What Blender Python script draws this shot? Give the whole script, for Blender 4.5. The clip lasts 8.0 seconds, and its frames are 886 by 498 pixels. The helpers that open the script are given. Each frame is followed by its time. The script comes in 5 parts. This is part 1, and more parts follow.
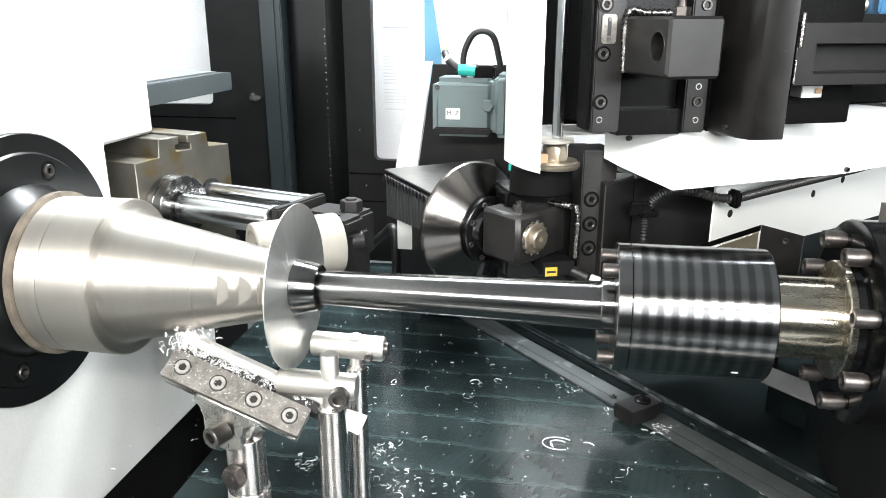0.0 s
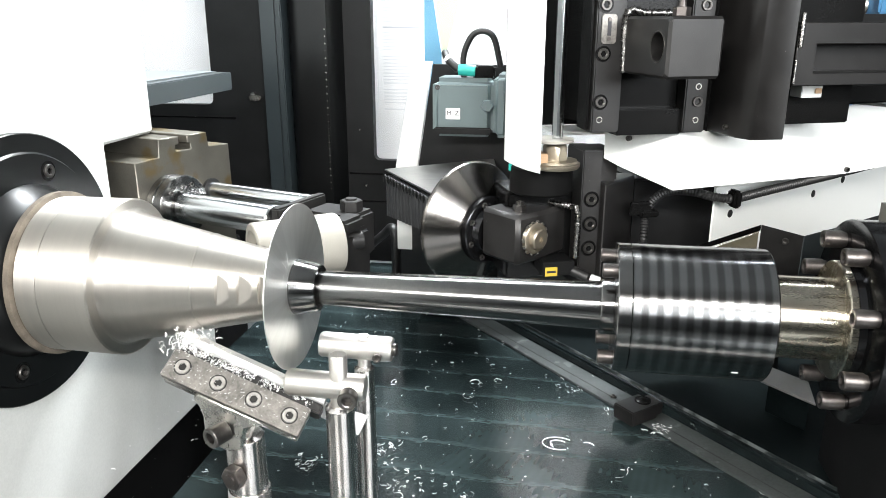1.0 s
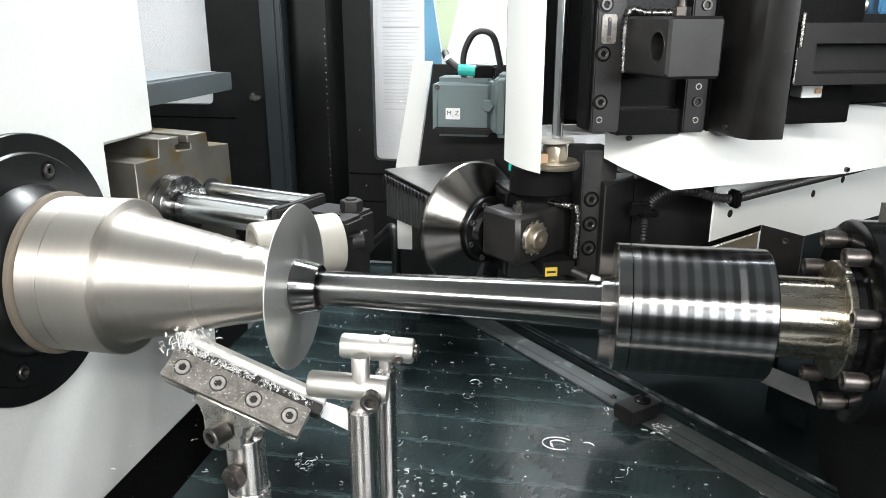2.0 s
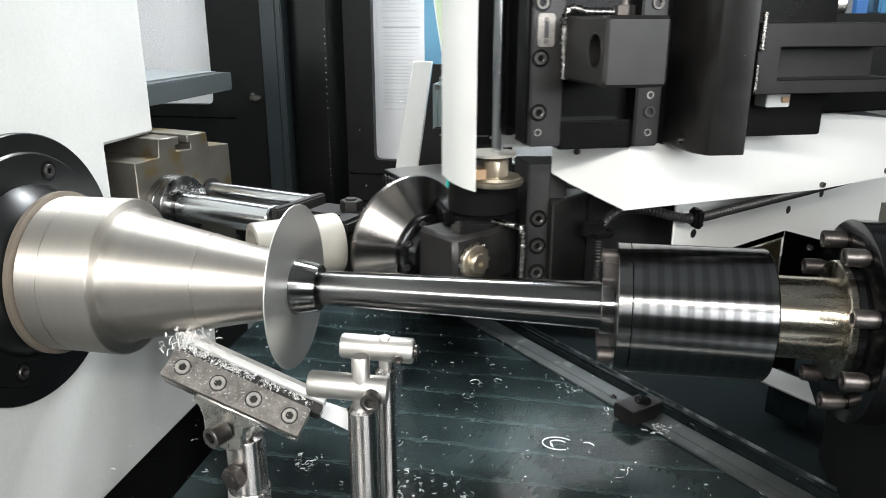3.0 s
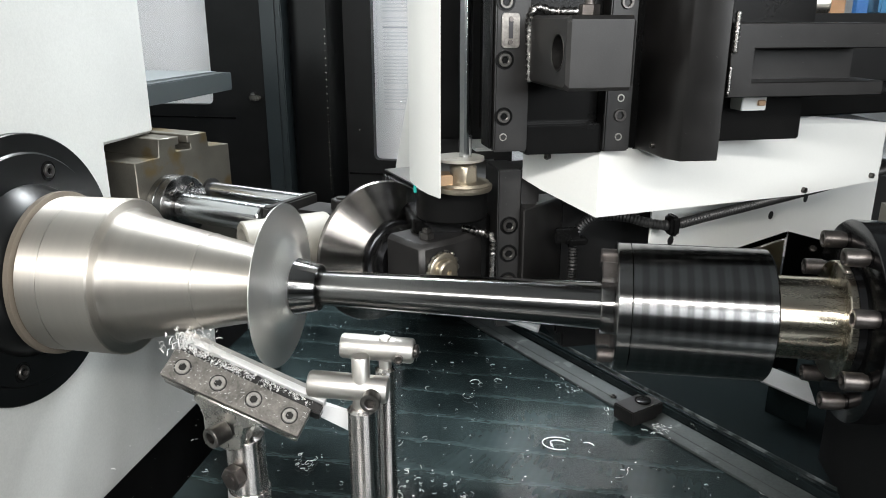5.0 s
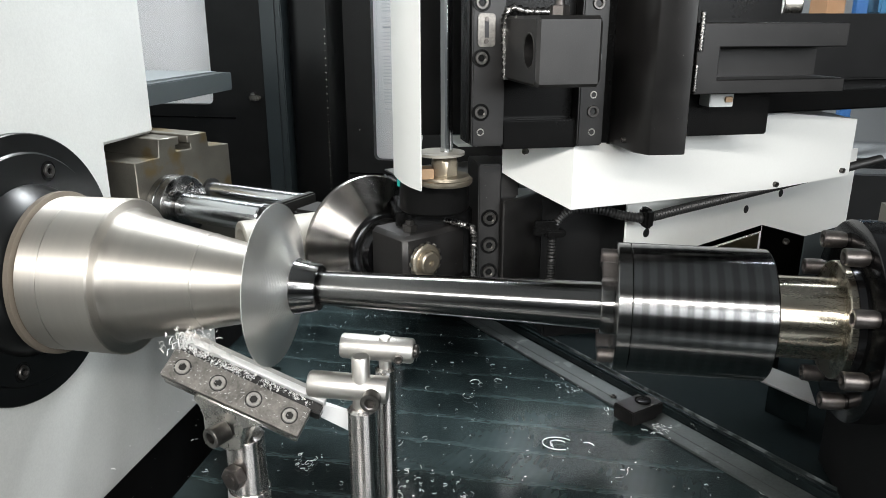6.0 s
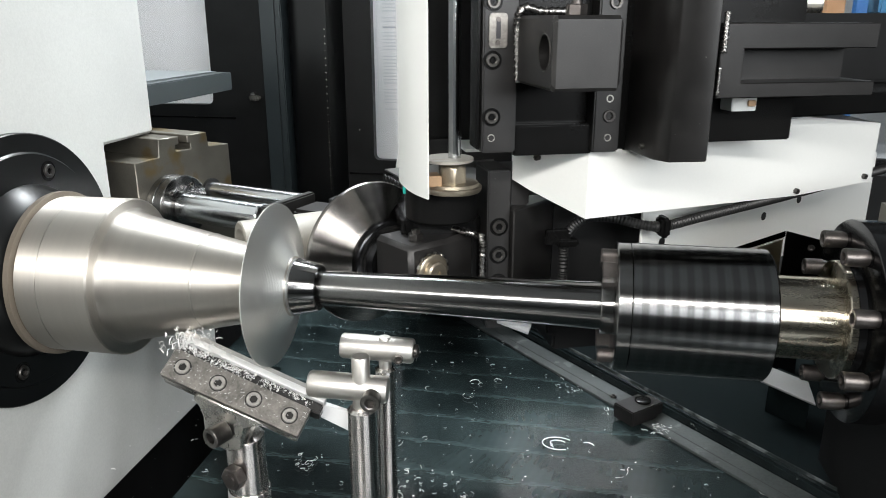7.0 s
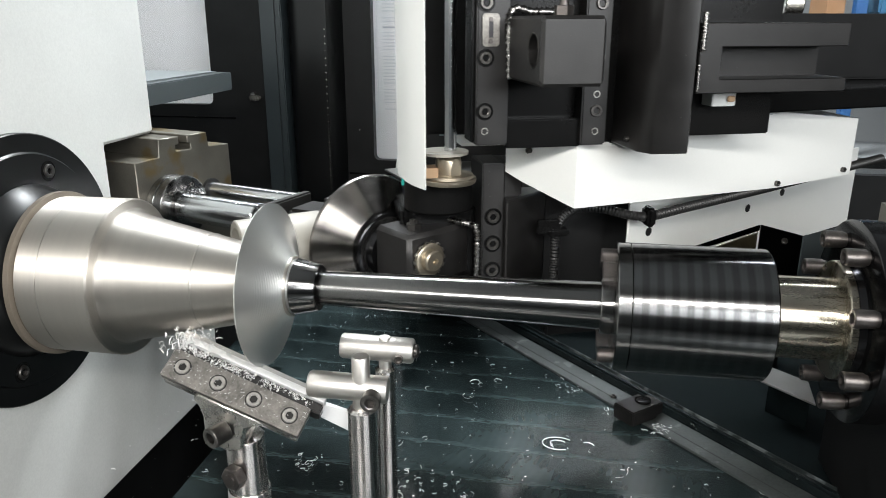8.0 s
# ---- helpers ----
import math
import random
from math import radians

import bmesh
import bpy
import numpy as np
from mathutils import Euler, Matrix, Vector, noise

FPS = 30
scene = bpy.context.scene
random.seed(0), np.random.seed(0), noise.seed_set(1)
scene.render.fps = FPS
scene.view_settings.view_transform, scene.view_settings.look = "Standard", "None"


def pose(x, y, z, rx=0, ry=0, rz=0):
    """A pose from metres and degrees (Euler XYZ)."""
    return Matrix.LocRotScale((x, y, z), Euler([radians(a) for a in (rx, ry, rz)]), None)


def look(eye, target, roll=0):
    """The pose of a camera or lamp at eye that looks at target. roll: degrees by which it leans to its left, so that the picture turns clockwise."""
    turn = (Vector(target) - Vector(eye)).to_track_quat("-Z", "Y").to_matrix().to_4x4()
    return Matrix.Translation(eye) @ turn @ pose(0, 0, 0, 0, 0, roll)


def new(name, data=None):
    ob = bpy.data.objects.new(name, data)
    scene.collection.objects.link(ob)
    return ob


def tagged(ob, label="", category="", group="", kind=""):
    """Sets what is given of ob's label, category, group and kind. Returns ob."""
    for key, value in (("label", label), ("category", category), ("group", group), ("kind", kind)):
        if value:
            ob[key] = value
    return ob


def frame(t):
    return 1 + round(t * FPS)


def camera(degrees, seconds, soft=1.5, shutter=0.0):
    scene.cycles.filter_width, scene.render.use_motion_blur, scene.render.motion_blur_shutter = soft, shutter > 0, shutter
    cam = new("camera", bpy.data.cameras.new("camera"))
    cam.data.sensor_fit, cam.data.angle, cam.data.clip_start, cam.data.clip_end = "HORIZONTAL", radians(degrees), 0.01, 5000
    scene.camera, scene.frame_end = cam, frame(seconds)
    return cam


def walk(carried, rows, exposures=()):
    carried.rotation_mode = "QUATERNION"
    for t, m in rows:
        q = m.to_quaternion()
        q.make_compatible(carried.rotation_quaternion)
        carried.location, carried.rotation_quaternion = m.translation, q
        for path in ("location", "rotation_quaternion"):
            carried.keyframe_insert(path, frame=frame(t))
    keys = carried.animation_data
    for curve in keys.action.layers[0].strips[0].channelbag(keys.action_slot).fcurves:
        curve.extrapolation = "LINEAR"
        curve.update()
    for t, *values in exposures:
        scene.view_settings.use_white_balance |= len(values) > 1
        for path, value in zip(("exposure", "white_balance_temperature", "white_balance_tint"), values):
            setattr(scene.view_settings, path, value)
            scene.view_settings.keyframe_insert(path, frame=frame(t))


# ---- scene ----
cam = camera(62.186, 8.0, soft=0.8, shutter=0.6)
EYE = pose(0, -0.9126, 1.404, 72.684, 0, 9.759)
walk(cam, [(0.0, EYE), (8.0, EYE)],
     exposures=[(0.0, 1.05), (1.0, 0.93), (1.6, 0.62), (2.4, 0.39), (3.0, 0.28), (3.6, 0.16), (8.0, 0.10)])

AX = 1.05          # height of the lathe axis
TRAY = 0.68        # height of the chip tray

# ---- light: a workshop lit by rows of tubes, two tubes inside the machine, and two added fills ----
world = bpy.data.worlds.new("workshop_air")
scene.world = world
world.use_nodes = True
world.node_tree.nodes["Background"].inputs[0].default_value = (0.80, 0.90, 1.0, 1)
world.node_tree.nodes["Background"].inputs[1].default_value = 0.24


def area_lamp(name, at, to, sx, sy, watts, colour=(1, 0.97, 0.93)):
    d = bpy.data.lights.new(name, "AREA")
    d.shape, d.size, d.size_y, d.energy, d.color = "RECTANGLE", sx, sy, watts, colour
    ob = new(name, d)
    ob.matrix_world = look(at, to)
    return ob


area_lamp("tube_lamp_front", (0.1, -1.70, 2.10), (-0.3, 0.1, 1.05), 2.0, 0.12, 37)
area_lamp("tube_lamp_back", (-0.2, 0.80, 2.42), (-0.2, 0.0, 1.05), 1.9, 0.08, 20, (0.90, 0.97, 1))
# added fill, out of view, only to brighten the information board
area_lamp("unseen_board_fill", (-0.5, 1.55, 3.1), (-0.6, 2.2, 1.4), 1.6, 0.3, 185, (0.93, 0.97, 1))
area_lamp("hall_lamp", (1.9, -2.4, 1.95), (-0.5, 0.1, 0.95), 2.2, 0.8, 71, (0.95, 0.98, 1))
# added fill, out of view, to streak the posts and lift the tool clamp
area_lamp("unseen_left_fill", (-1.3, -3.2, 2.6), (-0.3, 0.0, 0.9), 1.6, 0.5, 56, (1, 0.98, 0.95))

# ---- materials ----


def nodes_of(name):
    m = bpy.data.materials.new(name)
    m.use_nodes = True
    nt = m.node_tree
    return m, nt, nt.nodes["Principled BSDF"]


def lathe_marks(nt, p, axis, amount=0.94):
    """Fine tool marks run round the axis, so that gloss is drawn out along it."""
    tan = nt.nodes.new("ShaderNodeTangent")
    tan.direction_type, tan.axis = "RADIAL", axis
    nt.links.new(tan.outputs[0], p.inputs["Tangent"])
    p.inputs["Anisotropic"].default_value = amount
    p.inputs["Anisotropic Rotation"].default_value = 0.25


def material(name, base, rough=0.5, metal=0.0, vary=0.12, scale=30.0, bump=0.1, fine=400.0, stretch=(1, 1, 1),
             spots=None, spot_scale=25.0, spot_amount=0.62, coat=0.0, turned_on="", shine=0.5, drawn=0.94):
    """Two scales of noise over the object's own space: broad blotches, fine grain; spots are a second colour."""
    m, nt, p = nodes_of(name)
    N, L = nt.nodes, nt.links
    tc = N.new("ShaderNodeTexCoord")
    mp = N.new("ShaderNodeMapping")
    mp.inputs["Scale"].default_value = stretch
    L.new(tc.outputs["Object"], mp.inputs[0])
    n1 = N.new("ShaderNodeTexNoise")
    n1.inputs["Scale"].default_value, n1.inputs["Detail"].default_value = scale, 6
    n2 = N.new("ShaderNodeTexNoise")
    n2.inputs["Scale"].default_value, n2.inputs["Detail"].default_value = fine, 3
    L.new(mp.outputs[0], n1.inputs["Vector"])
    L.new(mp.outputs[0], n2.inputs["Vector"])
    ramp = N.new("ShaderNodeValToRGB")
    lo = [max(0, c * (1 - vary * 1.6)) for c in base]
    hi = [min(1, c * (1 + vary)) for c in base]
    ramp.color_ramp.elements[0].position, ramp.color_ramp.elements[1].position = 0.3, 0.7
    ramp.color_ramp.elements[0].color, ramp.color_ramp.elements[1].color = (*lo, 1), (*hi, 1)
    mix = N.new("ShaderNodeMath")
    mix.operation = "MULTIPLY_ADD"
    mix.inputs[1].default_value = 0.35
    L.new(n2.outputs[0], mix.inputs[0])
    half = N.new("ShaderNodeMath")
    half.operation = "MULTIPLY"
    half.inputs[1].default_value = 0.65
    L.new(n1.outputs[0], half.inputs[0])
    L.new(half.outputs[0], mix.inputs[2])
    L.new(mix.outputs[0], ramp.inputs[0])
    colour = ramp.outputs[0]
    if spots:
        n3 = N.new("ShaderNodeTexNoise")
        n3.inputs["Scale"].default_value, n3.inputs["Detail"].default_value = spot_scale, 8
        L.new(tc.outputs["Object"], n3.inputs["Vector"])
        r3 = N.new("ShaderNodeValToRGB")
        r3.color_ramp.elements[0].position, r3.color_ramp.elements[1].position = spot_amount, spot_amount + 0.08
        L.new(n3.outputs[0], r3.inputs[0])
        mx = N.new("ShaderNodeMixRGB")
        mx.inputs[2].default_value = (*spots, 1)
        L.new(r3.outputs[0], mx.inputs[0])
        L.new(colour, mx.inputs[1])
        colour = mx.outputs[0]
    L.new(colour, p.inputs["Base Color"])
    rr = N.new("ShaderNodeMapRange")
    rr.inputs["To Min"].default_value, rr.inputs["To Max"].default_value = max(0.02, rough * 0.75), min(1, rough * 1.3)
    L.new(mix.outputs[0], rr.inputs[0])
    L.new(rr.outputs[0], p.inputs["Roughness"])
    p.inputs["Metallic"].default_value = metal
    p.inputs["Coat Weight"].default_value = coat
    p.inputs["Specular IOR Level"].default_value = shine
    if turned_on:
        lathe_marks(nt, p, turned_on, drawn)
    if bump:
        b = N.new("ShaderNodeBump")
        b.inputs["Strength"].default_value, b.inputs["Distance"].default_value = bump, 0.0006
        L.new(n2.outputs[0], b.inputs["Height"])
        L.new(b.outputs[0], p.inputs["Normal"])
    return m


WHITE = material("white_enamel", (0.59, 0.60, 0.58), 0.38, 0, 0.09, 3.5, 0.14, 300, spots=(0.55, 0.55, 0.52), spot_scale=70, spot_amount=0.76)
SHEET_WHITE = material("white_sheet_paint", (0.72, 0.73, 0.71), 0.38, 0, 0.02, 5, 0.05, 250, spots=(0.3, 0.3, 0.3), spot_scale=150, spot_amount=0.80)
BLACK = material("black_oxide_steel", (0.0175, 0.0167, 0.0163), 0.40, 0.2, 0.35, 25, 0.15, 600, spots=(0.26, 0.25, 0.24), spot_scale=300, spot_amount=0.715)
BLACK_GLOSS = material("black_gloss_paint", (0.004, 0.004, 0.004), 0.25, 0, 0.2, 10, 0.05, 300, shine=0.16)
BLACK_MATT = material("black_textured_paint", (0.008, 0.0082, 0.0085), 0.5, 0, 0.25, 15, 0.25, 900, shine=0.2, spots=(0.06, 0.06, 0.06), spot_scale=260, spot_amount=0.80)
PANEL = material("black_satin_panel_paint", (0.004, 0.0042, 0.0043), 0.30, 0, 0.2, 8, 0.05, 500, shine=0.35)
POST_PAINT = material("dark_blue_grey_paint", (0.022, 0.029, 0.032), 0.36, 0, 0.1, 8, 0.1, 500)
DARK_STEEL = material("dark_oiled_plate_steel", (0.0105, 0.0098, 0.0095), 0.36, 0.2, 0.35, 25, 0.12, 600, spots=(0.22, 0.21, 0.20), spot_scale=300, spot_amount=0.725)
GREY_PAINT = material("blue_grey_paint", (0.040, 0.050, 0.053), 0.4, 0, 0.1, 8, 0.1, 500)
MOTOR_GREY = material("motor_grey_enamel", (0.125, 0.165, 0.170), 0.36, 0, 0.08, 10, 0.2, 700)
TURNED = material("turned_aluminium_mandrel", (0.56, 0.528, 0.482), 0.50, 1, 0.05, 14, 0.10, 260, stretch=(8, 0.25, 0.25), turned_on="X", drawn=0.85)
SHEET_METAL = material("aluminium_sheet", (0.80, 0.81, 0.79), 0.40, 1, 0.07, 12, 0.05, 300)


def spun_marks(m, amount):
    """Fine marks left by the roller run round the sheet, along its u."""
    nt = m.node_tree
    p = nt.nodes["Principled BSDF"]
    tan = nt.nodes.new("ShaderNodeTangent")
    tan.direction_type, tan.uv_map = "UV_MAP", "round"
    nt.links.new(tan.outputs[0], p.inputs["Tangent"])
    p.inputs["Anisotropic"].default_value = amount
    p.inputs["Anisotropic Rotation"].default_value = 0.25


spun_marks(SHEET_METAL, 0.35)
POLISHED = material("polished_dark_steel", (0.20, 0.198, 0.195), 0.21, 1, 0.04, 20, 0.0, 500, stretch=(6, 0.3, 0.3), turned_on="X")
CHROME_Z = material("chromed_upright_rod", (0.70, 0.72, 0.73), 0.11, 1, 0.03, 20, 0.0, 400, turned_on="Z")
RAIL_STEEL = material("worn_rail_steel", (0.062, 0.070, 0.069), 0.42, 0.3, 0.4, 9, 0.2, 240, spots=(0.13, 0.14, 0.14), spot_scale=30, spot_amount=0.62)
TROUGH = material("dark_green_oily_paint", (0.005, 0.0075, 0.008), 0.45, 0, 0.3, 5, 0.1, 200, shine=0.03)
CHROME = material("chromed_rod", (0.70, 0.72, 0.73), 0.17, 1, 0.03, 20, 0.02, 400, stretch=(4, 1, 1), turned_on="X")
GROUND = material("ground_tool_steel", (0.23, 0.218, 0.20), 0.38, 0.75, 0.35, 60, 0.5, 300, spots=(0.75, 0.73, 0.70), spot_scale=220, spot_amount=0.70)
NICKEL = material("nickel_plated_steel", (0.60, 0.58, 0.54), 0.27, 1, 0.07, 35, 0.0, 500)
POST_STEEL = material("polished_post_steel", (0.66, 0.63, 0.61), 0.20, 1, 0.05, 35, 0.0, 500, turned_on="Z")
CUTTER = material("bright_cutter_steel", (0.56, 0.55, 0.53), 0.32, 1, 0.10, 40, 0.1, 300)
# near-white colour carries the lamp's highlight on the polished chamfer
CUTTER_HIGHLIGHT = material("cutter_highlight_paint", (0.86, 0.86, 0.85), 0.42, 0.45, 0.05, 60, 0.05, 600)
TURRET_PAINT = material("dull_black_turret_paint", (0.005, 0.005, 0.005), 0.5, 0, 0.2, 20, 0.1, 400, shine=0.06)
YELLOWED = material("yellowed_plated_steel", (0.42, 0.37, 0.29), 0.34, 0.9, 0.12, 30, 0.1, 400)
BRASSY = material("oiled_yellowed_steel", (0.50, 0.455, 0.375), 0.27, 1, 0.05, 9, 0.0, 300, stretch=(1, 3, 3), turned_on="X")
CAST = material("oil_stained_cast_iron", (0.17, 0.16, 0.135), 0.42, 0.75, 0.18, 14, 0.2, 420, spots=(0.155, 0.118, 0.058), spot_scale=13, spot_amount=0.56)
BOLT = material("black_bolt_steel", (0.10, 0.095, 0.09), 0.30, 0.9, 0.2, 80, 0.1, 900)
BOLT_LIGHT = material("oiled_bolt_steel", (0.13, 0.118, 0.112), 0.36, 0.9, 0.25, 80, 0.1, 900)
POLY = material("beige_nylon", (0.30, 0.285, 0.25), 0.5, 0, 0.05, 40, 0.05, 500)
RUBBER = material("black_rubber", (0.012, 0.012, 0.012), 0.45, 0, 0.2, 40, 0.1, 600)
TEAL = material("teal_plastic", (0.02, 0.42, 0.36), 0.4, 0, 0.05, 40, 0.02, 500)
LABEL_WHITE = material("white_label", (0.80, 0.81, 0.82), 0.5, 0, 0.02, 40, 0.0, 500)
YELLOW = material("yellow_label", (0.72, 0.50, 0.06), 0.5, 0, 0.04, 40, 0.0, 500)
INK = material("dark_ink", (0.03, 0.03, 0.035), 0.6, 0, 0.05, 60, 0.0, 500)
INK_GREY = material("grey_ink", (0.42, 0.45, 0.48), 0.6, 0, 0.05, 60, 0.0, 500)
WELD = material("weld_bead", (0.30, 0.29, 0.28), 0.26, 1, 0.25, 200, 0.6, 700)
CHIP = material("bright_aluminium_chip", (0.88, 0.88, 0.87), 0.35, 0.35, 0.06, 120, 0.1, 900)
COPPER = material("tan_copper_block", (0.45, 0.30, 0.18), 0.4, 0.6, 0.1, 60, 0.1, 700)
BLUE = material("blue_shelf_paint", (0.03, 0.12, 0.32), 0.4, 0, 0.1, 8, 0.05, 300)
CONCRETE = material("painted_workshop_floor", (0.16, 0.17, 0.17), 0.5, 0, 0.2, 3, 0.2, 120)
HALL = material("workshop_wall", (0.42, 0.44, 0.45), 0.7, 0, 0.1, 1.2, 0.1, 60)


def tray_material():
    """Face-milled steel, wet with coolant: passes that run along x, with feathered edges, under cloudy smears."""
    m, nt, p = nodes_of("milled_tray_steel")
    N, L = nt.nodes, nt.links

    def noise_at(scale, detail, stretch, distort=0.0):
        mp = N.new("ShaderNodeMapping")
        mp.inputs["Scale"].default_value = stretch
        L.new(tc.outputs["Object"], mp.inputs[0])
        n = N.new("ShaderNodeTexNoise")
        n.inputs["Scale"].default_value, n.inputs["Detail"].default_value, n.inputs["Distortion"].default_value = scale, detail, distort
        L.new(mp.outputs[0], n.inputs["Vector"])
        return n.outputs[0]

    def maths(op, a, b=None, c=None):
        n = N.new("ShaderNodeMath")
        n.operation = op
        for k, v in enumerate((a, b, c)):
            if v is None:
                continue
            if isinstance(v, (int, float)):
                n.inputs[k].default_value = v
            else:
                L.new(v, n.inputs[k])
        return n.outputs[0]

    tc = N.new("ShaderNodeTexCoord")
    sp = N.new("ShaderNodeSeparateXYZ")
    L.new(tc.outputs["Object"], sp.inputs[0])
    feather = noise_at(240, 6, (0.22, 1.0, 1))
    slow = noise_at(6, 3, (1, 1, 1))
    row = maths("MULTIPLY_ADD", sp.outputs[1], 1 / 0.092, -1.36)
    row = maths("MULTIPLY_ADD", sp.outputs[0], 0.25, row)
    row = maths("ADD", row, maths("MULTIPLY", maths("SUBTRACT", feather, 0.5), 0.42))
    row = maths("ADD", row, maths("MULTIPLY", maths("SUBTRACT", slow, 0.5), 0.25))
    fr = maths("FRACT", row)
    edge = maths("POWER", maths("SUBTRACT", 1.0, fr), 15.0)
    cloud = noise_at(4.5, 9, (1, 1, 1), 0.4)
    # arcs of the cutter
    arc = N.new("ShaderNodeTexWave")
    arc.wave_type, arc.rings_direction = "RINGS", "Z"
    arc.inputs["Scale"].default_value, arc.inputs["Distortion"].default_value, arc.inputs["Detail"].default_value = 22, 1.5, 3
    mp = N.new("ShaderNodeMapping")
    mp.inputs["Location"].default_value = (0.4, -0.3, 0)
    L.new(tc.outputs["Object"], mp.inputs[0])
    L.new(mp.outputs[0], arc.inputs["Vector"])
    v = maths("MULTIPLY_ADD", edge, 0.50, maths("MULTIPLY", cloud, 0.98))
    v = maths("MULTIPLY_ADD", arc.outputs["Fac"], 0.035, v)
    ramp = N.new("ShaderNodeValToRGB")
    e = ramp.color_ramp.elements
    e[0].position, e[0].color = 0.30, (0.0025, 0.0045, 0.005, 1)
    e[1].position, e[1].color = 0.92, (0.050, 0.073, 0.075, 1)
    L.new(v, ramp.inputs[0])
    L.new(ramp.outputs[0], p.inputs["Base Color"])
    p.inputs["Metallic"].default_value = 0.1
    p.inputs["Specular IOR Level"].default_value = 0.55
    L.new(maths("MULTIPLY_ADD", cloud, 0.16, 0.09), p.inputs["Roughness"])
    b = N.new("ShaderNodeBump")
    b.inputs["Strength"].default_value, b.inputs["Distance"].default_value = 0.14, 0.0006
    L.new(v, b.inputs["Height"])
    L.new(b.outputs[0], p.inputs["Normal"])
    return m


TRAY_PAINT = tray_material()


def drum_material():
    """Dark polished steel with paler ground bands round it, every two centimetres along the axis."""
    m, nt, p = nodes_of("banded_drum_steel")
    N, L = nt.nodes, nt.links
    tc = N.new("ShaderNodeTexCoord")
    sp = N.new("ShaderNodeSeparateXYZ")
    L.new(tc.outputs["Object"], sp.inputs[0])
    w = N.new("ShaderNodeMath")
    w.operation = "MULTIPLY"
    w.inputs[1].default_value = 2 * math.pi / 0.0172
    L.new(sp.outputs[0], w.inputs[0])
    s = N.new("ShaderNodeMath")
    s.operation = "SINE"
    L.new(w.outputs[0], s.inputs[0])
    r = N.new("ShaderNodeMapRange")
    r.inputs["From Min"].default_value, r.inputs["From Max"].default_value = -0.5, 0.5
    r.inputs["To Min"].default_value, r.inputs["To Max"].default_value = 0.0, 0.05
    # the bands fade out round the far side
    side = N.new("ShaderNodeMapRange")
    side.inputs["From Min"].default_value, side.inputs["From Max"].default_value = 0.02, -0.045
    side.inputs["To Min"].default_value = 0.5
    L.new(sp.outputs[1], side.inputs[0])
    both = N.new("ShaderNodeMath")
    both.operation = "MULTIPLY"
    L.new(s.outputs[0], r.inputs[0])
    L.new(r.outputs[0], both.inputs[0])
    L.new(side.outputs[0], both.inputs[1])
    n = N.new("ShaderNodeTexNoise")
    n.inputs["Scale"].default_value, n.inputs["Detail"].default_value = 18, 6
    L.new(tc.outputs["Object"], n.inputs["Vector"])
    add = N.new("ShaderNodeMath")
    add.operation = "MULTIPLY_ADD"
    add.inputs[1].default_value = 0.08
    L.new(n.outputs[0], add.inputs[0])
    base = N.new("ShaderNodeMath")
    base.inputs[1].default_value = 0.16
    L.new(both.outputs[0], base.inputs[0])
    L.new(base.outputs[0], add.inputs[2])
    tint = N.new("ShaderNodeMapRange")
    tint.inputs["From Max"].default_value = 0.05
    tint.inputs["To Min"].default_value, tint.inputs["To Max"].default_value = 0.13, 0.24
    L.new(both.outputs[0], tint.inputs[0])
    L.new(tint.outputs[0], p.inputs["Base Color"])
    L.new(add.outputs[0], p.inputs["Roughness"])
    p.inputs["Metallic"].default_value = 1
    lathe_marks(nt, p, "X")
    return m


DRUM = drum_material()

# ---- building helpers ----


def part(name, bm, mat, parent=None, label="", smooth=38):
    me = bpy.data.meshes.new(name)
    bmesh.ops.recalc_face_normals(bm, faces=bm.faces)
    bm.to_mesh(me)
    bm.free()
    me.materials.append(mat)
    for f in me.polygons:
        f.use_smooth = True
    me.set_sharp_from_angle(angle=radians(smooth))
    ob = new(name, me)
    if parent:
        ob.parent = parent
    if label:
        tagged(ob, label)
    return ob


def thing(name, label, category, group="", at=None):
    ob = new(name)
    ob.empty_display_size = 0.05
    if at:
        ob.matrix_world = at
    return tagged(ob, label, category, group)


def bevel(bm, w, seg=2):
    es = [e for e in bm.edges if len(e.link_faces) == 2 and e.calc_face_angle(0) > 0.6]
    bmesh.ops.bevel(bm, geom=es, offset=w, segments=seg, affect="EDGES", clamp_overlap=True)


def slab(x0, x1, y0, y1, z0, z1, w=0.0015, m=None, seg=2):
    bm = bmesh.new()
    bmesh.ops.create_cube(bm, size=1)
    for v in bm.verts:
        v.co = Vector((x0 if v.co.x < 0 else x1, y0 if v.co.y < 0 else y1, z0 if v.co.z < 0 else z1))
    if w:
        bevel(bm, w, seg)
    if m:
        bm.transform(m)
    return bm


def prism(points, a, b, axis="y", w=0.0012, m=None):
    """A flat outline given in the two other axes, drawn out from a to b along one axis."""
    bm = bmesh.new()
    put = {"x": lambda p, q, s: (s, p, q), "y": lambda p, q, s: (p, s, q), "z": lambda p, q, s: (p, q, s)}[axis]
    one = [bm.verts.new(put(p, q, a)) for p, q in points]
    two = [bm.verts.new(put(p, q, b)) for p, q in points]
    bm.faces.new(one)
    bm.faces.new(two[::-1])
    for i in range(len(points)):
        j = (i + 1) % len(points)
        bm.faces.new((one[i], one[j], two[j], two[i]))
    bmesh.ops.recalc_face_normals(bm, faces=bm.faces)
    if w:
        bevel(bm, w, 1)
    if m:
        bm.transform(m)
    return bm


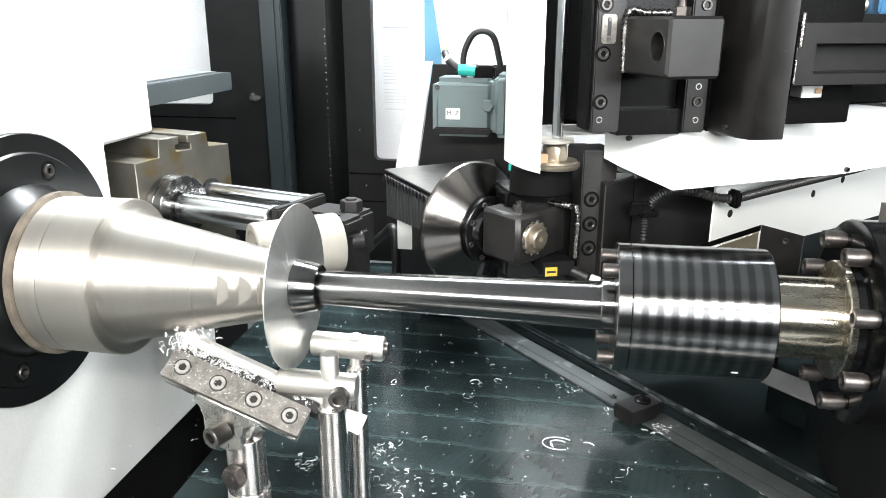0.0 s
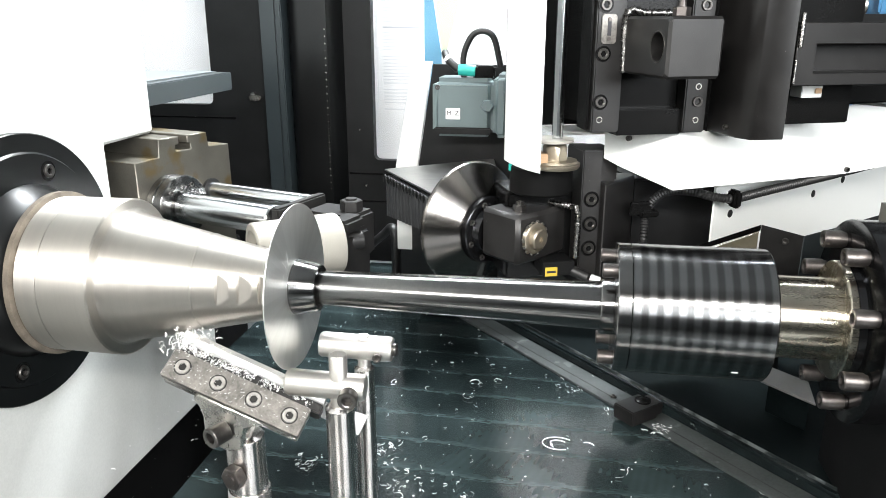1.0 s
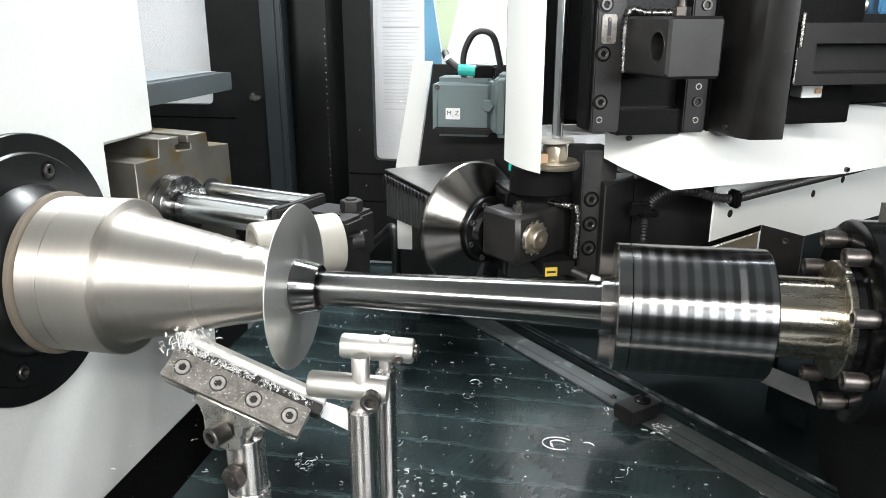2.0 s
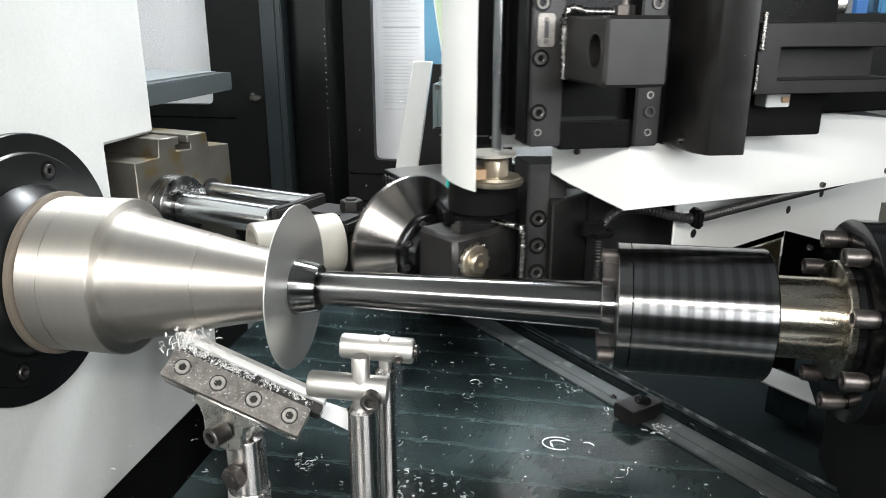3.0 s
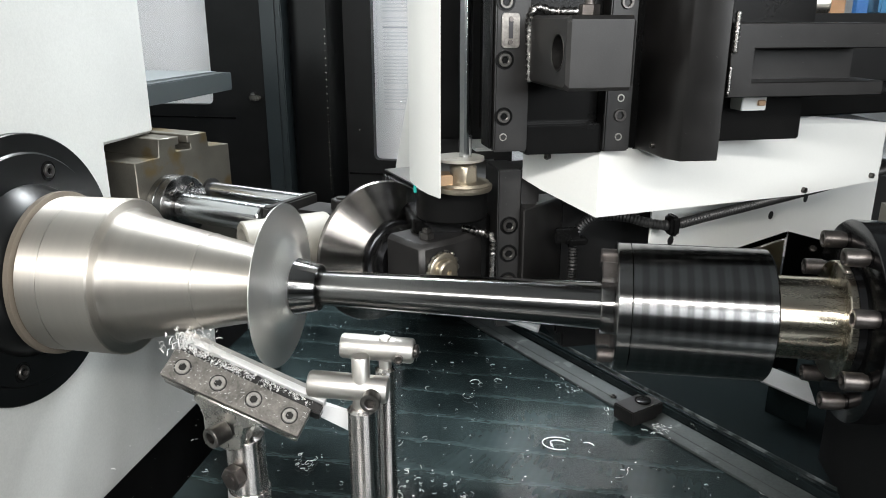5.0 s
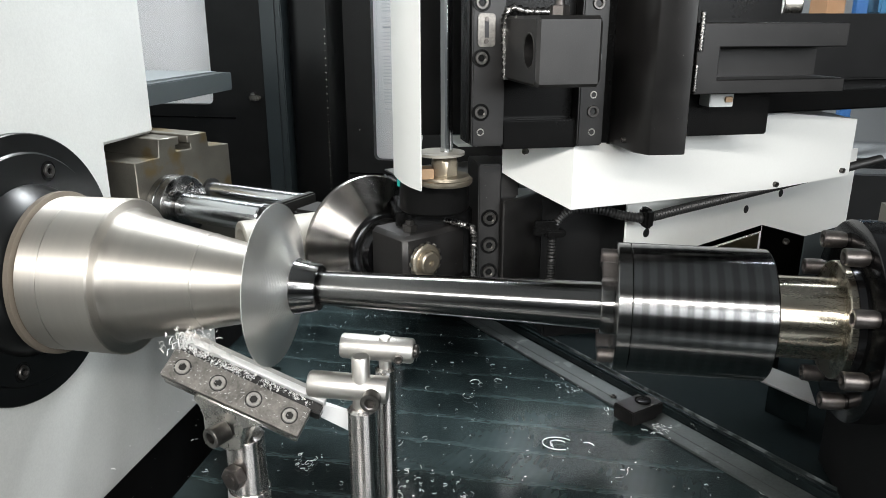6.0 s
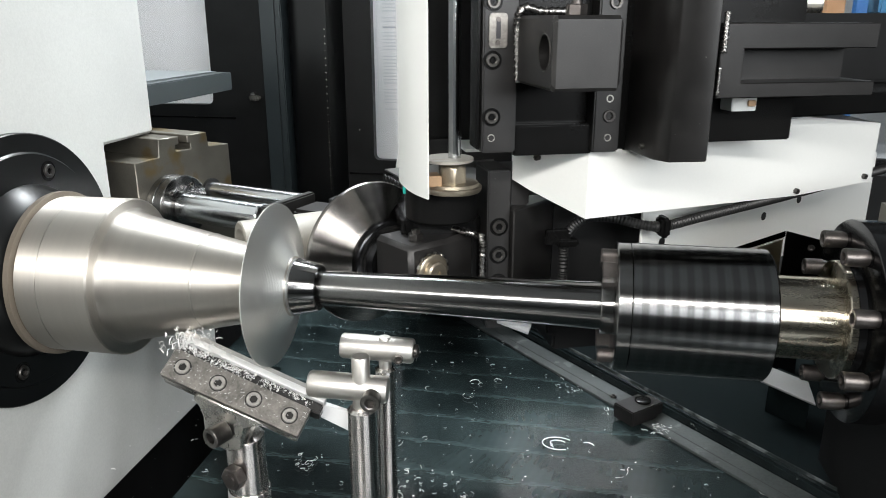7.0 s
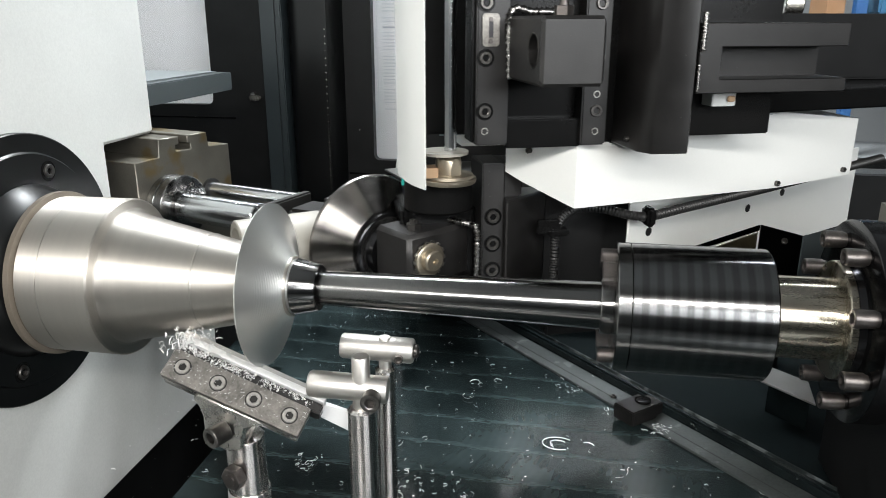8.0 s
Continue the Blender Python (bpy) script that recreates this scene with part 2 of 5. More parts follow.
def turned(profile, seg=64, m=None, hexes=()):
    """A body of revolution round x from (x, radius) pairs; the rings whose numbers stand in hexes are six-sided."""
    bm = bmesh.new()
    rings = []
    for i, (a, r) in enumerate(profile):
        if r <= 1e-6:
            rings.append([bm.verts.new((a, 0, 0))])
            continue
        ring = []
        for k in range(seg):
            t = 2 * math.pi * k / seg
            q = r
            if i in hexes:
                s = (t % (math.pi / 3)) - math.pi / 6
                q = r * math.cos(math.pi / 6) / math.cos(s)
            ring.append(bm.verts.new((a, q * math.cos(t), q * math.sin(t))))
        rings.append(ring)
    for p, q in zip(rings, rings[1:]):
        for k in range(seg):
            j = (k + 1) % seg
            if len(p) == 1 and len(q) > 1:
                bm.faces.new((p[0], q[j], q[k]))
            elif len(q) == 1 and len(p) > 1:
                bm.faces.new((p[k], p[j], q[0]))
            elif len(p) > 1:
                bm.faces.new((p[k], p[j], q[j], q[k]))
    if m:
        bm.transform(m)
    return bm


def along(a, b):
    """The pose that lays the x axis from a towards b."""
    d = Vector(b) - Vector(a)
    return Matrix.Translation(a) @ d.to_track_quat("X", "Z").to_matrix().to_4x4()


def rod_between(a, b, r, seg=32, edge=0.001):
    n = (Vector(b) - Vector(a)).length
    return turned([(0, 0), (0, r - edge), (edge, r), (n - edge, r), (n, r - edge), (n, 0)], seg, along(a, b))


def tube_along(points, r, seg=12, ribs=0.0, step=0.004):
    """A hose through points, by a smooth curve; ribs gives it corrugations."""
    pts = [Vector(p) for p in points]
    ext = [pts[0] * 2 - pts[1]] + pts + [pts[-1] * 2 - pts[-2]]
    line = []
    for i in range(1, len(ext) - 2):
        p0, p1, p2, p3 = ext[i - 1:i + 3]
        n = max(2, int((p2 - p1).length / step))
        for k in range(n):
            t = k / n
            line.append(0.5 * ((2 * p1) + (p2 - p0) * t + (2 * p0 - 5 * p1 + 4 * p2 - p3) * t * t + (3 * p1 - p0 - 3 * p2 + p3) * t ** 3))
    line.append(pts[-1])
    bm = bmesh.new()
    last, up = None, Vector((0.13, 0.21, 1)).normalized()
    for i, p in enumerate(line):
        d = (line[min(i + 1, len(line) - 1)] - line[max(i - 1, 0)]).normalized()
        u = d.cross(up).normalized()
        v = d.cross(u)
        q = r * (1 + (ribs if i % 2 else -ribs))
        ring = [bm.verts.new(p + q * (u * math.cos(2 * math.pi * k / seg) + v * math.sin(2 * math.pi * k / seg))) for k in range(seg)]
        if last:
            for k in range(seg):
                bm.faces.new((last[k], last[(k + 1) % seg], ring[(k + 1) % seg], ring[k]))
        else:
            bm.faces.new(ring[::-1])
        last = ring
    bm.faces.new(last)
    return bm


SHARED = {}


def socket_bolt(at, to, d, h, parent, mat=None, name="bolt", shank=0.0):
    """A cap screw whose head stands h high on the point at, towards to, with a hexagon socket; shank bares some of its stem."""
    key = (round(d, 4), round(h, 4), round(shank, 4), (mat or BOLT).name, name)
    if key not in SHARED:
        r = d / 2
        prof = [(-0.002, r * 0.98), (0, r), (h - d * 0.06, r), (h, r * 0.92), (h, r * 0.62), (h - d * 0.04, r * 0.56), (h - d * 0.38, r * 0.56), (h - d * 0.40, 0)]
        if shank:
            prof = [(-shank, r * 0.82), (-0.0005, r * 0.82)] + [(0, r * 0.95)] + prof[1:]
        bm = turned(prof, 24, None, {len(prof) - 3, len(prof) - 2, len(prof) - 4} - {len(prof) - 4})
        me = bpy.data.meshes.new(name)
        bmesh.ops.recalc_face_normals(bm, faces=bm.faces)
        bm.to_mesh(me)
        bm.free()
        me.materials.append(mat or BOLT)
        for f in me.polygons:
            f.use_smooth = True
        me.set_sharp_from_angle(angle=radians(30))
        SHARED[key] = me
    ob = new(name, SHARED[key])
    ob.parent = parent
    ob.matrix_basis = along(at, Vector(at) + Vector(to))
    return ob


def hex_nut(at, to, d, h, parent, mat=None, name="nut"):
    r = d / 2
    bm = turned([(0, 0), (0, r * 0.9), (h * 0.06, r), (h * 0.92, r), (h, r * 0.9), (h, r * 0.5), (h * 1.15, r * 0.5), (h * 1.15, 0)], 36, along(at, Vector(at) + Vector(to)), {1, 2, 3, 4})
    return part(name, bm, mat or BOLT, parent, smooth=30)


def weld(points, r, parent):
    """A rippled bead along a line of points."""
    bm = tube_along(points, r, 10, 0.22, r * 0.75)
    return part("weld_bead", bm, WELD, parent, "bright rippled weld bead", 60)


def writing(text, size, m, mat, parent, name="writing"):
    c = bpy.data.curves.new(name, "FONT")
    c.body, c.size, c.align_x, c.align_y, c.extrude = text, size, "CENTER", "CENTER", 0.0002
    tmp = bpy.data.objects.new(name, c)
    me = bpy.data.meshes.new_from_object(tmp)
    bpy.data.objects.remove(tmp)
    me.materials.clear()
    me.materials.append(mat)
    ob = new(name, me)
    ob.parent = parent
    ob.matrix_basis = m
    return ob


FACE = pose(0, 0, 0, 90, 0, 0)     # turns a flat sheet's front towards -y

# ---- the place: hall, machine enclosure, tray ----
tagged(part("ground", slab(-6, 6, -6, 6, -0.2, 0.0, 0), CONCRETE), "grey painted concrete workshop floor", "floor", kind="structure")
for nm, b in (("wall_north", (-6, 6, 5.8, 6, 0, 4)), ("wall_south", (-6, 6, -6, -5.8, 0, 4)),
              ("wall_west", (-6, -5.8, -5.8, 5.8, 0, 4)), ("wall_east", (5.8, 6, -5.8, 5.8, 0, 4))):
    tagged(part(nm, slab(*b, 0), HALL), "plain grey workshop wall", "wall", kind="structure")
tagged(part("ceiling", slab(-6, 6, -6, 6, 4, 4.1, 0), HALL), "plain grey workshop ceiling", "ceiling", kind="structure")


RAIL_WORN = material("worn_rail_edge", (0.03, 0.038, 0.038), 0.35, 0.4, 0.4, 20, 0.3, 200, spots=(0.20, 0.22, 0.22), spot_scale=25, spot_amount=0.50)
SHEET_STEEL = material("bare_sheet_steel", (0.24, 0.238, 0.23), 0.45, 0.25, 0.12, 14, 0.1, 300)
RAIL_GLOSS = material("wet_green_black_rail", (0.010, 0.015, 0.016), 0.22, 0.2, 0.5, 22, 0.35, 160, stretch=(1, 1, 1), spots=(0.30, 0.34, 0.33), spot_scale=48, spot_amount=0.66)


RAIL = along((-0.23, 0.8657, TRAY), (0.62, -0.0606, TRAY))       # the rail's own space: x down it, y towards the tail
RAIL_LONG = 1.257


def build_tray():
    tray = thing("chip_tray", "dark green-grey milled steel chip tray with coolant streaks", "machine tray")
    part("tray_floor", slab(-0.592, 1.6, -0.75, 1.2, TRAY - 0.012, TRAY, 0), TRAY_PAINT, tray)
    part("tray_floor", slab(-0.752, -0.5922, 0.460, 1.19, TRAY - 0.012, TRAY, 0), TRAY_PAINT, tray)
    part("tray_body", slab(-0.750, -0.590, 0.462, 1.19, 0.0, TRAY - 0.014, 0.004), BLACK_MATT, tray)
    part("tray_body", slab(-0.588, 1.6, -0.74, 1.2, 0.0, TRAY - 0.014, 0.004), BLACK_MATT, tray)
    # the glossy guide rail that runs slantwise over the tray, with its paler flat, its lip and a low ledge
    n = RAIL_LONG
    part("rail_flat", slab(0, n, -0.060, -0.0005, 0.0, 0.005, 0.001, RAIL), RAIL_STEEL, tray, "pale grey flat strip")
    part("rail_groove", slab(0, n, -0.0385, -0.0368, 0.0, 0.0054, 0.0002, RAIL), BLACK, tray)
    part("rail_bar", slab(0, n, 0.0, 0.0165, 0.0, 0.023, 0.004, RAIL), RAIL_GLOSS, tray, "glossy black guide rail")
    part("rail_lip", slab(0, n, 0.0170, 0.0190, 0.0, 0.0262, 0.0006, RAIL), RAIL_WORN, tray, "thin worn lip")
    part("rail_ledge", slab(0, n, 0.0195, 0.033, 0.0, 0.0150, 0.002, RAIL), RAIL_GLOSS, tray)
    socket_bolt(RAIL @ Vector((0.546, -0.036, 0.0054)), (0, 0, 1), 0.012, 0.004, tray)
    return tray


build_tray()
# the covered trough on the tail side of the rail


def build_trough():
    t = thing("trough_cover", "glossy black sheet cover beside the guide rail", "machine cover")
    part("cover_sheet", prism([(-0.20, 0.886), (1.5, 0.886), (1.5, -0.7), (1.256, -0.70)], TRAY + 0.002, TRAY + 0.012, "z", 0.001), TROUGH, t)
    part("grey_sheet", prism([(0.3676, 0.3922), (0.4041, 0.4501), (0.4555, 0.3983), (0.4432, 0.3119)], 0.766, 0.770, "z", 0.0008), SHEET_STEEL, t, "grey sloping deflector sheet")
    part("sheet_support", prism([(0.3921, 0.4162), (0.4194, 0.4596), (0.4580, 0.4207), (0.4488, 0.3560)], TRAY + 0.0125, 0.7655, "z", 0.001), TROUGH, t)
    part("seam", slab(0.0, 0.9, 0.0, 0.004, TRAY + 0.0122, TRAY + 0.0135, 0.0003, pose(0.45, 0.20, 0, 0, 0, -38)), BLACK_MATT, t)
    return t


build_trough()


def build_stop_block():
    t = thing("stop_block", "small black steel stop block clamped on the guide rail", "stop block")
    part("block", slab(0.600, 0.650, -0.092, -0.026, 0.0055, 0.035, 0.002, RAIL), DARK_STEEL, t)
    part("clamp", slab(0.606, 0.644, -0.0255, -0.004, 0.0055, 0.030, 0.002, RAIL), DARK_STEEL, t)
    part("cap", turned([(0, 0), (0, 0.015), (0.003, 0.015), (0.005, 0.012), (0.005, 0)], 32, RAIL @ along((0.626, -0.042, 0.0352), (0.626, -0.042, 1))), BLACK_GLOSS, t)
    return t


build_stop_block()
tagged(part("stop_block", slab(-0.022, 0.022, -0.02, 0.02, 0.001, 0.035, 0.002, pose(-0.265, 0.835, TRAY, 0, 0, -40)), BLACK),
           "small black steel block at the far end of the rail", "stop block")


def rounded(x0, x1, z0, z1, r, n=6):
    pts = []
    for cx, cz, a in ((x1 - r, z1 - r, 0), (x0 + r, z1 - r, 90), (x0 + r, z0 + r, 180), (x1 - r, z0 + r, 270)):
        for k in range(n + 1):
            t = radians(a + 90 * k / n)
            pts.append((cx + r * math.cos(t), cz + r * math.sin(t)))
    return pts


def wall_with_window(name, x0, x1, z0, z1, win, y, thick, mat, parent):
    """A sheet with a round-cornered opening cut right through it."""
    wx0, wx1, wz0, wz1, r = win
    inner = rounded(wx0, wx1, wz0, wz1, r)
    bm = bmesh.new()
    n = len(inner)
    corner = [(x1, z1), (x0, z1), (x0, z0), (x1, z0)]
    for s in (0, 1):
        yy = y + s * thick
        iv = [bm.verts.new((p, yy, q)) for p, q in inner]
        ov = [bm.verts.new((p, yy, q)) for p, q in corner]
        per = n // 4
        for c in range(4):
            for k in range(per - 1):
                bm.faces.new((ov[c], iv[c * per + k], iv[c * per + k + 1]))
            bm.faces.new((ov[c], iv[c * per + per - 1], iv[(c * per + per) % n], ov[(c + 1) % 4]))
        if s == 0:
            first = iv, ov
    for A, B in ((first[0], iv), (first[1], ov)):
        for k in range(len(A)):
            bm.faces.new((A[k], A[(k + 1) % len(A)], B[(k + 1) % len(A)], B[k]))
    return part(name, bm, mat, parent, smooth=30)


YB = 1.20


def build_enclosure():
    # fixed post and panel between the two doors
    arc = [(-0.772 + 0.043 * math.cos(radians(180 + 90 * k / 12)), YB + 0.043 * math.sin(radians(180 + 90 * k / 12)) + 0.006) for k in range(13)]
    w = tagged(part("wall_back", prism(arc + [(-0.692, YB - 0.037), (-0.661, YB + 0.018), (-0.661, YB + 0.05), (-0.815, YB + 0.05)], TRAY, 2.4, "z", 0), PANEL), "black sheet-metal rear wall of the machine enclosure", "enclosure wall", kind="structure")
    part("post", slab(-0.886, -0.837, YB - 0.045, YB + 0.05, TRAY, 2.4, 0.004), POST_PAINT, w, "blue-grey painted upright post")
    part("flange", slab(-0.8365, -0.8185, YB - 0.050, YB + 0.05, TRAY, 2.4, 0.003), POST_PAINT, w)
    for k in range(24):
        part("rivet", turned([(0, 0), (0, 0.0022), (0.0016, 0.0016), (0.002, 0)], 8, along((-0.697, YB - 0.038, 0.92 + k * 0.020), (-0.697, YB - 0.2, 0.92 + k * 0.020))), NICKEL, w)
    d1 = tagged(new("door_1"), "black enclosure door with a round-cornered window", "door", kind="structure")
    wall_with_window("panel", -1.9, -0.888, TRAY, 2.4, (-1.75, -1.068, 1.159, 2.3, 0.02), YB - 0.005, 0.03, BLACK_MATT, d1)
    part("fold", slab(-1.75, -1.0, YB - 0.007, YB - 0.0045, 1.118, 1.122, 0.0005), BLACK_GLOSS, d1)
    k = part("lock", turned([(0, 0.012), (0.004, 0.013), (0.012, 0.010), (0.016, 0.006), (0.016, 0)], 16, along((-0.935, YB - 0.0055, 1.185), (-0.935, YB - 0.05, 1.185))), NICKEL, d1, "small chromed turn lock")
    part("lever", slab(-0.944, -0.906, YB - 0.031, YB - 0.0215, 1.176, 1.192, 0.004), NICKEL, k)
    d2 = tagged(new("door_2"), "black enclosure door with a tall round-cornered window", "door", kind="structure")
    wall_with_window("panel", -0.660, 1.7, TRAY, 2.4, (-0.577, 1.55, 1.000, 2.3, 0.016), YB + 0.02, 0.03, BLACK_MATT, d2)
    part("fold", slab(-0.655, -0.45, YB + 0.018, YB + 0.0205, 0.955, 0.960, 0.0005), BLACK_GLOSS, d2)
    part("fold", slab(-0.64, -0.44, YB + 0.018, YB + 0.0205, 0.87, 0.874, 0.0005), BLACK_GLOSS, d2)
    for x, z in ((-0.62, 1.09), (-0.605, 0.92), (-0.60, 0.83), (-0.525, 0.905), (-0.50, 0.80)):
        part("screw", turned([(0, 0), (0, 0.003), (0.002, 0.002), (0.0024, 0)], 10, along((x, YB + 0.0195, z), (x, YB - 0.02, z))), NICKEL, d2)
    # panes
    glass = bpy.data.materials.new("window_plastic")
    glass.use_nodes = True
    p = glass.node_tree.nodes["Principled BSDF"]
    p.inputs["Transmission Weight"].default_value, p.inputs["Roughness"].default_value, p.inputs["IOR"].default_value = 1.0, 0.02, 1.2
    for d, b in ((d1, (-1.76, -1.06, 1.15, 2.31)), (d2, (-0.58, 1.56, 0.99, 2.31))):
        o = part("pane", slab(b[0], b[1], YB + 0.052, YB + 0.055, b[2], b[3], 0), glass, d)
        o.visible_shadow = False
    return d2


build_enclosure()


def build_poster():
    """The information board behind the second window: rows of unreadable print round a column of small drawings."""
    y = YB + 0.11
    t = thing("poster_board", "white information board with rows of small print and drawings", "poster")
    part("board", slab(-0.72, 0.25, y, y + 0.012, 0.402, 2.1, 0.002), LABEL_WHITE, t, "lit white board")
    rng = random.Random(11)

    def bar(x0, x1, z0, z1, mat):
        part("print_bar", slab(x0, x1, y - 0.0012, y - 0.0002, z0, z1, 0), mat, t)
    for x0, x1 in ((-0.592, -0.520), (-0.432, -0.345)):
        bar(x0, x1, 1.386, 1.390, INK_GREY)
        z = 1.378
        while z > 1.20:
            if rng.random() < 0.88:
                bar(x0, x1 - rng.uniform(0, 0.03), z - 0.0028, z, PALE_INK)
            z -= 0.0075
        z = 1.50
        while z > 1.395:
            if rng.random() < 0.85:
                bar(x0, x1 - rng.uniform(0, 0.03), z - 0.0028, z, PALE_INK)
            z -= 0.0075
    for zc in (1.455, 1.385, 1.315, 1.245):
        for q in ((-0.506, -0.446, zc + 0.029, zc + 0.030), (-0.506, -0.446, zc - 0.030, zc - 0.029), (-0.507, -0.506, zc - 0.029, zc + 0.029), (-0.446, -0.445, zc - 0.029, zc + 0.029)):
            bar(*q, PALE_INK)
        for dx, dz, rr in ((-0.010, 0.004, 0.009), (0.006, -0.003, 0.011), (0.014, 0.006, 0.006)):
            part("drawing", prism([(-0.476 + dx + rr * math.cos(k * 0.7854) * (1.3 if k % 3 else 0.8), zc + dz + rr * math.sin(k * 0.7854)) for k in range(8)], y - 0.0012 - dx * 0.01, y - 0.0002, "y", 0), PALE_INK, t)
    for x in (-0.512, -0.490):
        part("emblem", turned([(0, 0), (0, 0.009), (0.001, 0.009), (0.001, 0)], 20, along((x, y - 0.0002, 1.168), (x, y - 1, 1.168))), INK_GREY, t)
    bar(-0.555, -0.48, 1.143, 1.146, PALE_INK)
    part("blue_band", prism([(-0.335, 1.20), (-0.335, 1.45), (-0.315, 1.45), (-0.296, 1.33), (-0.290, 1.20)], y - 0.0012, y - 0.0002, "y", 0), POSTER_BLUE, t, "blue printed band")
    t.matrix_world = Matrix.Translation((0, -0.365, -0.5616)) @ Matrix.Scale(1.4, 4)      # stands well behind the door
    part("green_band", prism([(-0.312, 1.45), (-0.293, 1.33), (-0.285, 1.33), (-0.255, 1.45)], y - 0.0012, y - 0.0002, "y", 0), POSTER_GREEN, t, "pale green printed band")
    return t


PALE_INK = material("pale_print", (0.62, 0.65, 0.68), 0.6, 0, 0.03, 60, 0.0, 500)
POSTER_BLUE = material("poster_blue", (0.10, 0.30, 0.46), 0.5, 0, 0.05, 10, 0.0, 500)
POSTER_GREEN = material("poster_green", (0.55, 0.66, 0.45), 0.5, 0, 0.05, 10, 0.0, 500)
build_poster()
tagged(part("white_board", slab(-1.9, -0.95, YB + 0.30, YB + 0.32, 0.0, 2.4, 0.002), LABEL_WHITE), "plain white board standing behind the enclosure window", "board")

# ---- headstock, mandrel, blank ----


def build_headstock():
    t = thing("headstock", "white enamelled lathe headstock with a black faceplate", "headstock")
    X = -0.785
    # the end wall has a notch at its far lower side for the slideway; outline in y and z
    part("housing", prism([(-0.95, 0.586), (0.545, 0.586), (0.545, 0.90), (0.230, 0.90), (0.230, 1.198), (0.384, 1.198), (0.384, 2.2), (-0.95, 2.2)], -1.75, X, "x", 0.006), WHITE, t)
    part("base", slab(-1.75, X - 0.02, -0.93, 0.73, 0.0, 0.585, 0.004), BLACK_MATT, t, "black painted base")
    part("side_block", slab(-1.74, -0.795, 0.547, 0.735, 0.587, 0.895, 0.004), BLACK_MATT, t, "black painted side block")
    part("notch_lining", slab(-1.74, -0.93, 0.231, 0.60, 0.905, 1.195, 0.003), BLACK_MATT, t)
    m = Matrix.Translation((X, 0, AX))
    part("faceplate", turned([(0, 0), (0, 0.2011), (0.010, 0.2011), (0.0115, 0.1995), (0.0115, 0.174), (0.0135, 0.172), (0.0155, 0.171), (0.0155, 0)], 128, m), PANEL, t, "black oxide steel faceplate")
    part("hub", turned([(0.012, 0.128), (0.020, 0.127), (0.045, 0.105), (0.055, 0.085), (0.055, 0)], 96, m), PANEL, t)
    for k in range(4):
        a = radians(23.6 + 90 * k)
        c = (X + 0.0155, 0.150 * math.cos(a) * -1, AX + 0.150 * math.sin(a))
        part("counterbore", turned([(-0.004, 0.0155), (0.0006, 0.0155), (0.0006, 0.0125), (0.0002, 0.0122), (0.0002, 0)], 28, along(c, Vector(c) + Vector((1, 0, 0)))), BLACK_GLOSS, t)
        socket_bolt((X + 0.0155, c[1], c[2]), (1, 0, 0), 0.021, 0.004, t)
    return t


build_headstock()


def build_shelf():
    t = thing("machine_shelf", "blue-grey steel plate shelf fixed behind the headstock", "shelf")
    part("plate", slab(-1.25, -0.82, 0.386, 0.810, 1.241, 1.283, 0.002), GREY_PAINT, t)
    part("top_strip", slab(-1.20, -0.850, 0.40, 0.79, 1.2835, 1.2860, 0.0005), SHELF_TOP, t, "paler top strip")
    part("leg", slab(-1.20, -1.15, 0.76, 0.80, 0.0, 1.2405, 0.003), BLACK_MATT, t)
    return t


# paler than the shelf's plate
SHELF_TOP = material("pale_shelf_top_paint", (0.16, 0.18, 0.185), 0.4, 0, 0.15, 12, 0.1, 300)
build_shelf()


def build_mandrel():
    """Turned forming mandrel: knurled rim, drum, shoulder, long cone with three milled flats."""
    t = thing("mandrel", "pale turned aluminium forming mandrel with a conical nose", "mandrel", at=Matrix.Translation((0, 0, AX)))
    part("rim", turned([(-0.726, 0), (-0.726, 0.1165), (-0.724, 0.119), (-0.7165, 0.119), (-0.7155, 0.117), (-0.7155, 0.1)], 160), RIM, t, "knurled tan rim")
    part("collar", turned([(-0.7150, 0.1), (-0.7150, 0.1105), (-0.7135, 0.1120), (-0.6835, 0.1120), (-0.6830, 0.1115), (-0.6830, 0.10)], 160), TURNED, t)
    prof = [(-0.6822, 0.10), (-0.6822, 0.1115), (-0.6817, 0.1122), (-0.6110, 0.1126), (-0.6090, 0.1106), (-0.6088, 0.0985), (-0.6075, 0.0955), (-0.6040, 0.0932), (-0.5980, 0.0914), (-0.5900, 0.0895)]
    x0, r0, x1, r1 = -0.5900, 0.0895, -0.3670, 0.0420
    n = 120
    prof += [(x0 + (x1 - x0) * k / n, r0 + (r1 - r0) * k / n + (0.0009 if k == 55 else 0)) for k in range(1, n + 1)]
    prof += [(-0.3655, 0.0405), (-0.3655, 0)]
    bm = turned(prof, 192)
    # three milled flats, side by side along the cone
    face = Vector((0, -math.cos(radians(10)), math.sin(radians(10))))
    for xc, w in ((-0.4465, 0.0085), (-0.4180, 0.0085), (-0.3905, 0.0085)):
        for v in bm.verts:
            if abs(v.co.x - xc) < w:
                r = r0 + (r1 - r0) * (xc - w - x0) / (x1 - x0)
                d = Vector((0, v.co.y, v.co.z)).dot(face)
                lim = r - 0.0046
                if d > lim:
                    v.co -= face * (d - lim)
    part("body", bm, TURNED, t, smooth=20)
    return t


RIM = material("knurled_tan_rim", (0.24, 0.205, 0.165), 0.55, 0.7, 0.25, 60, 0.8, 900)
mandrel = build_mandrel()

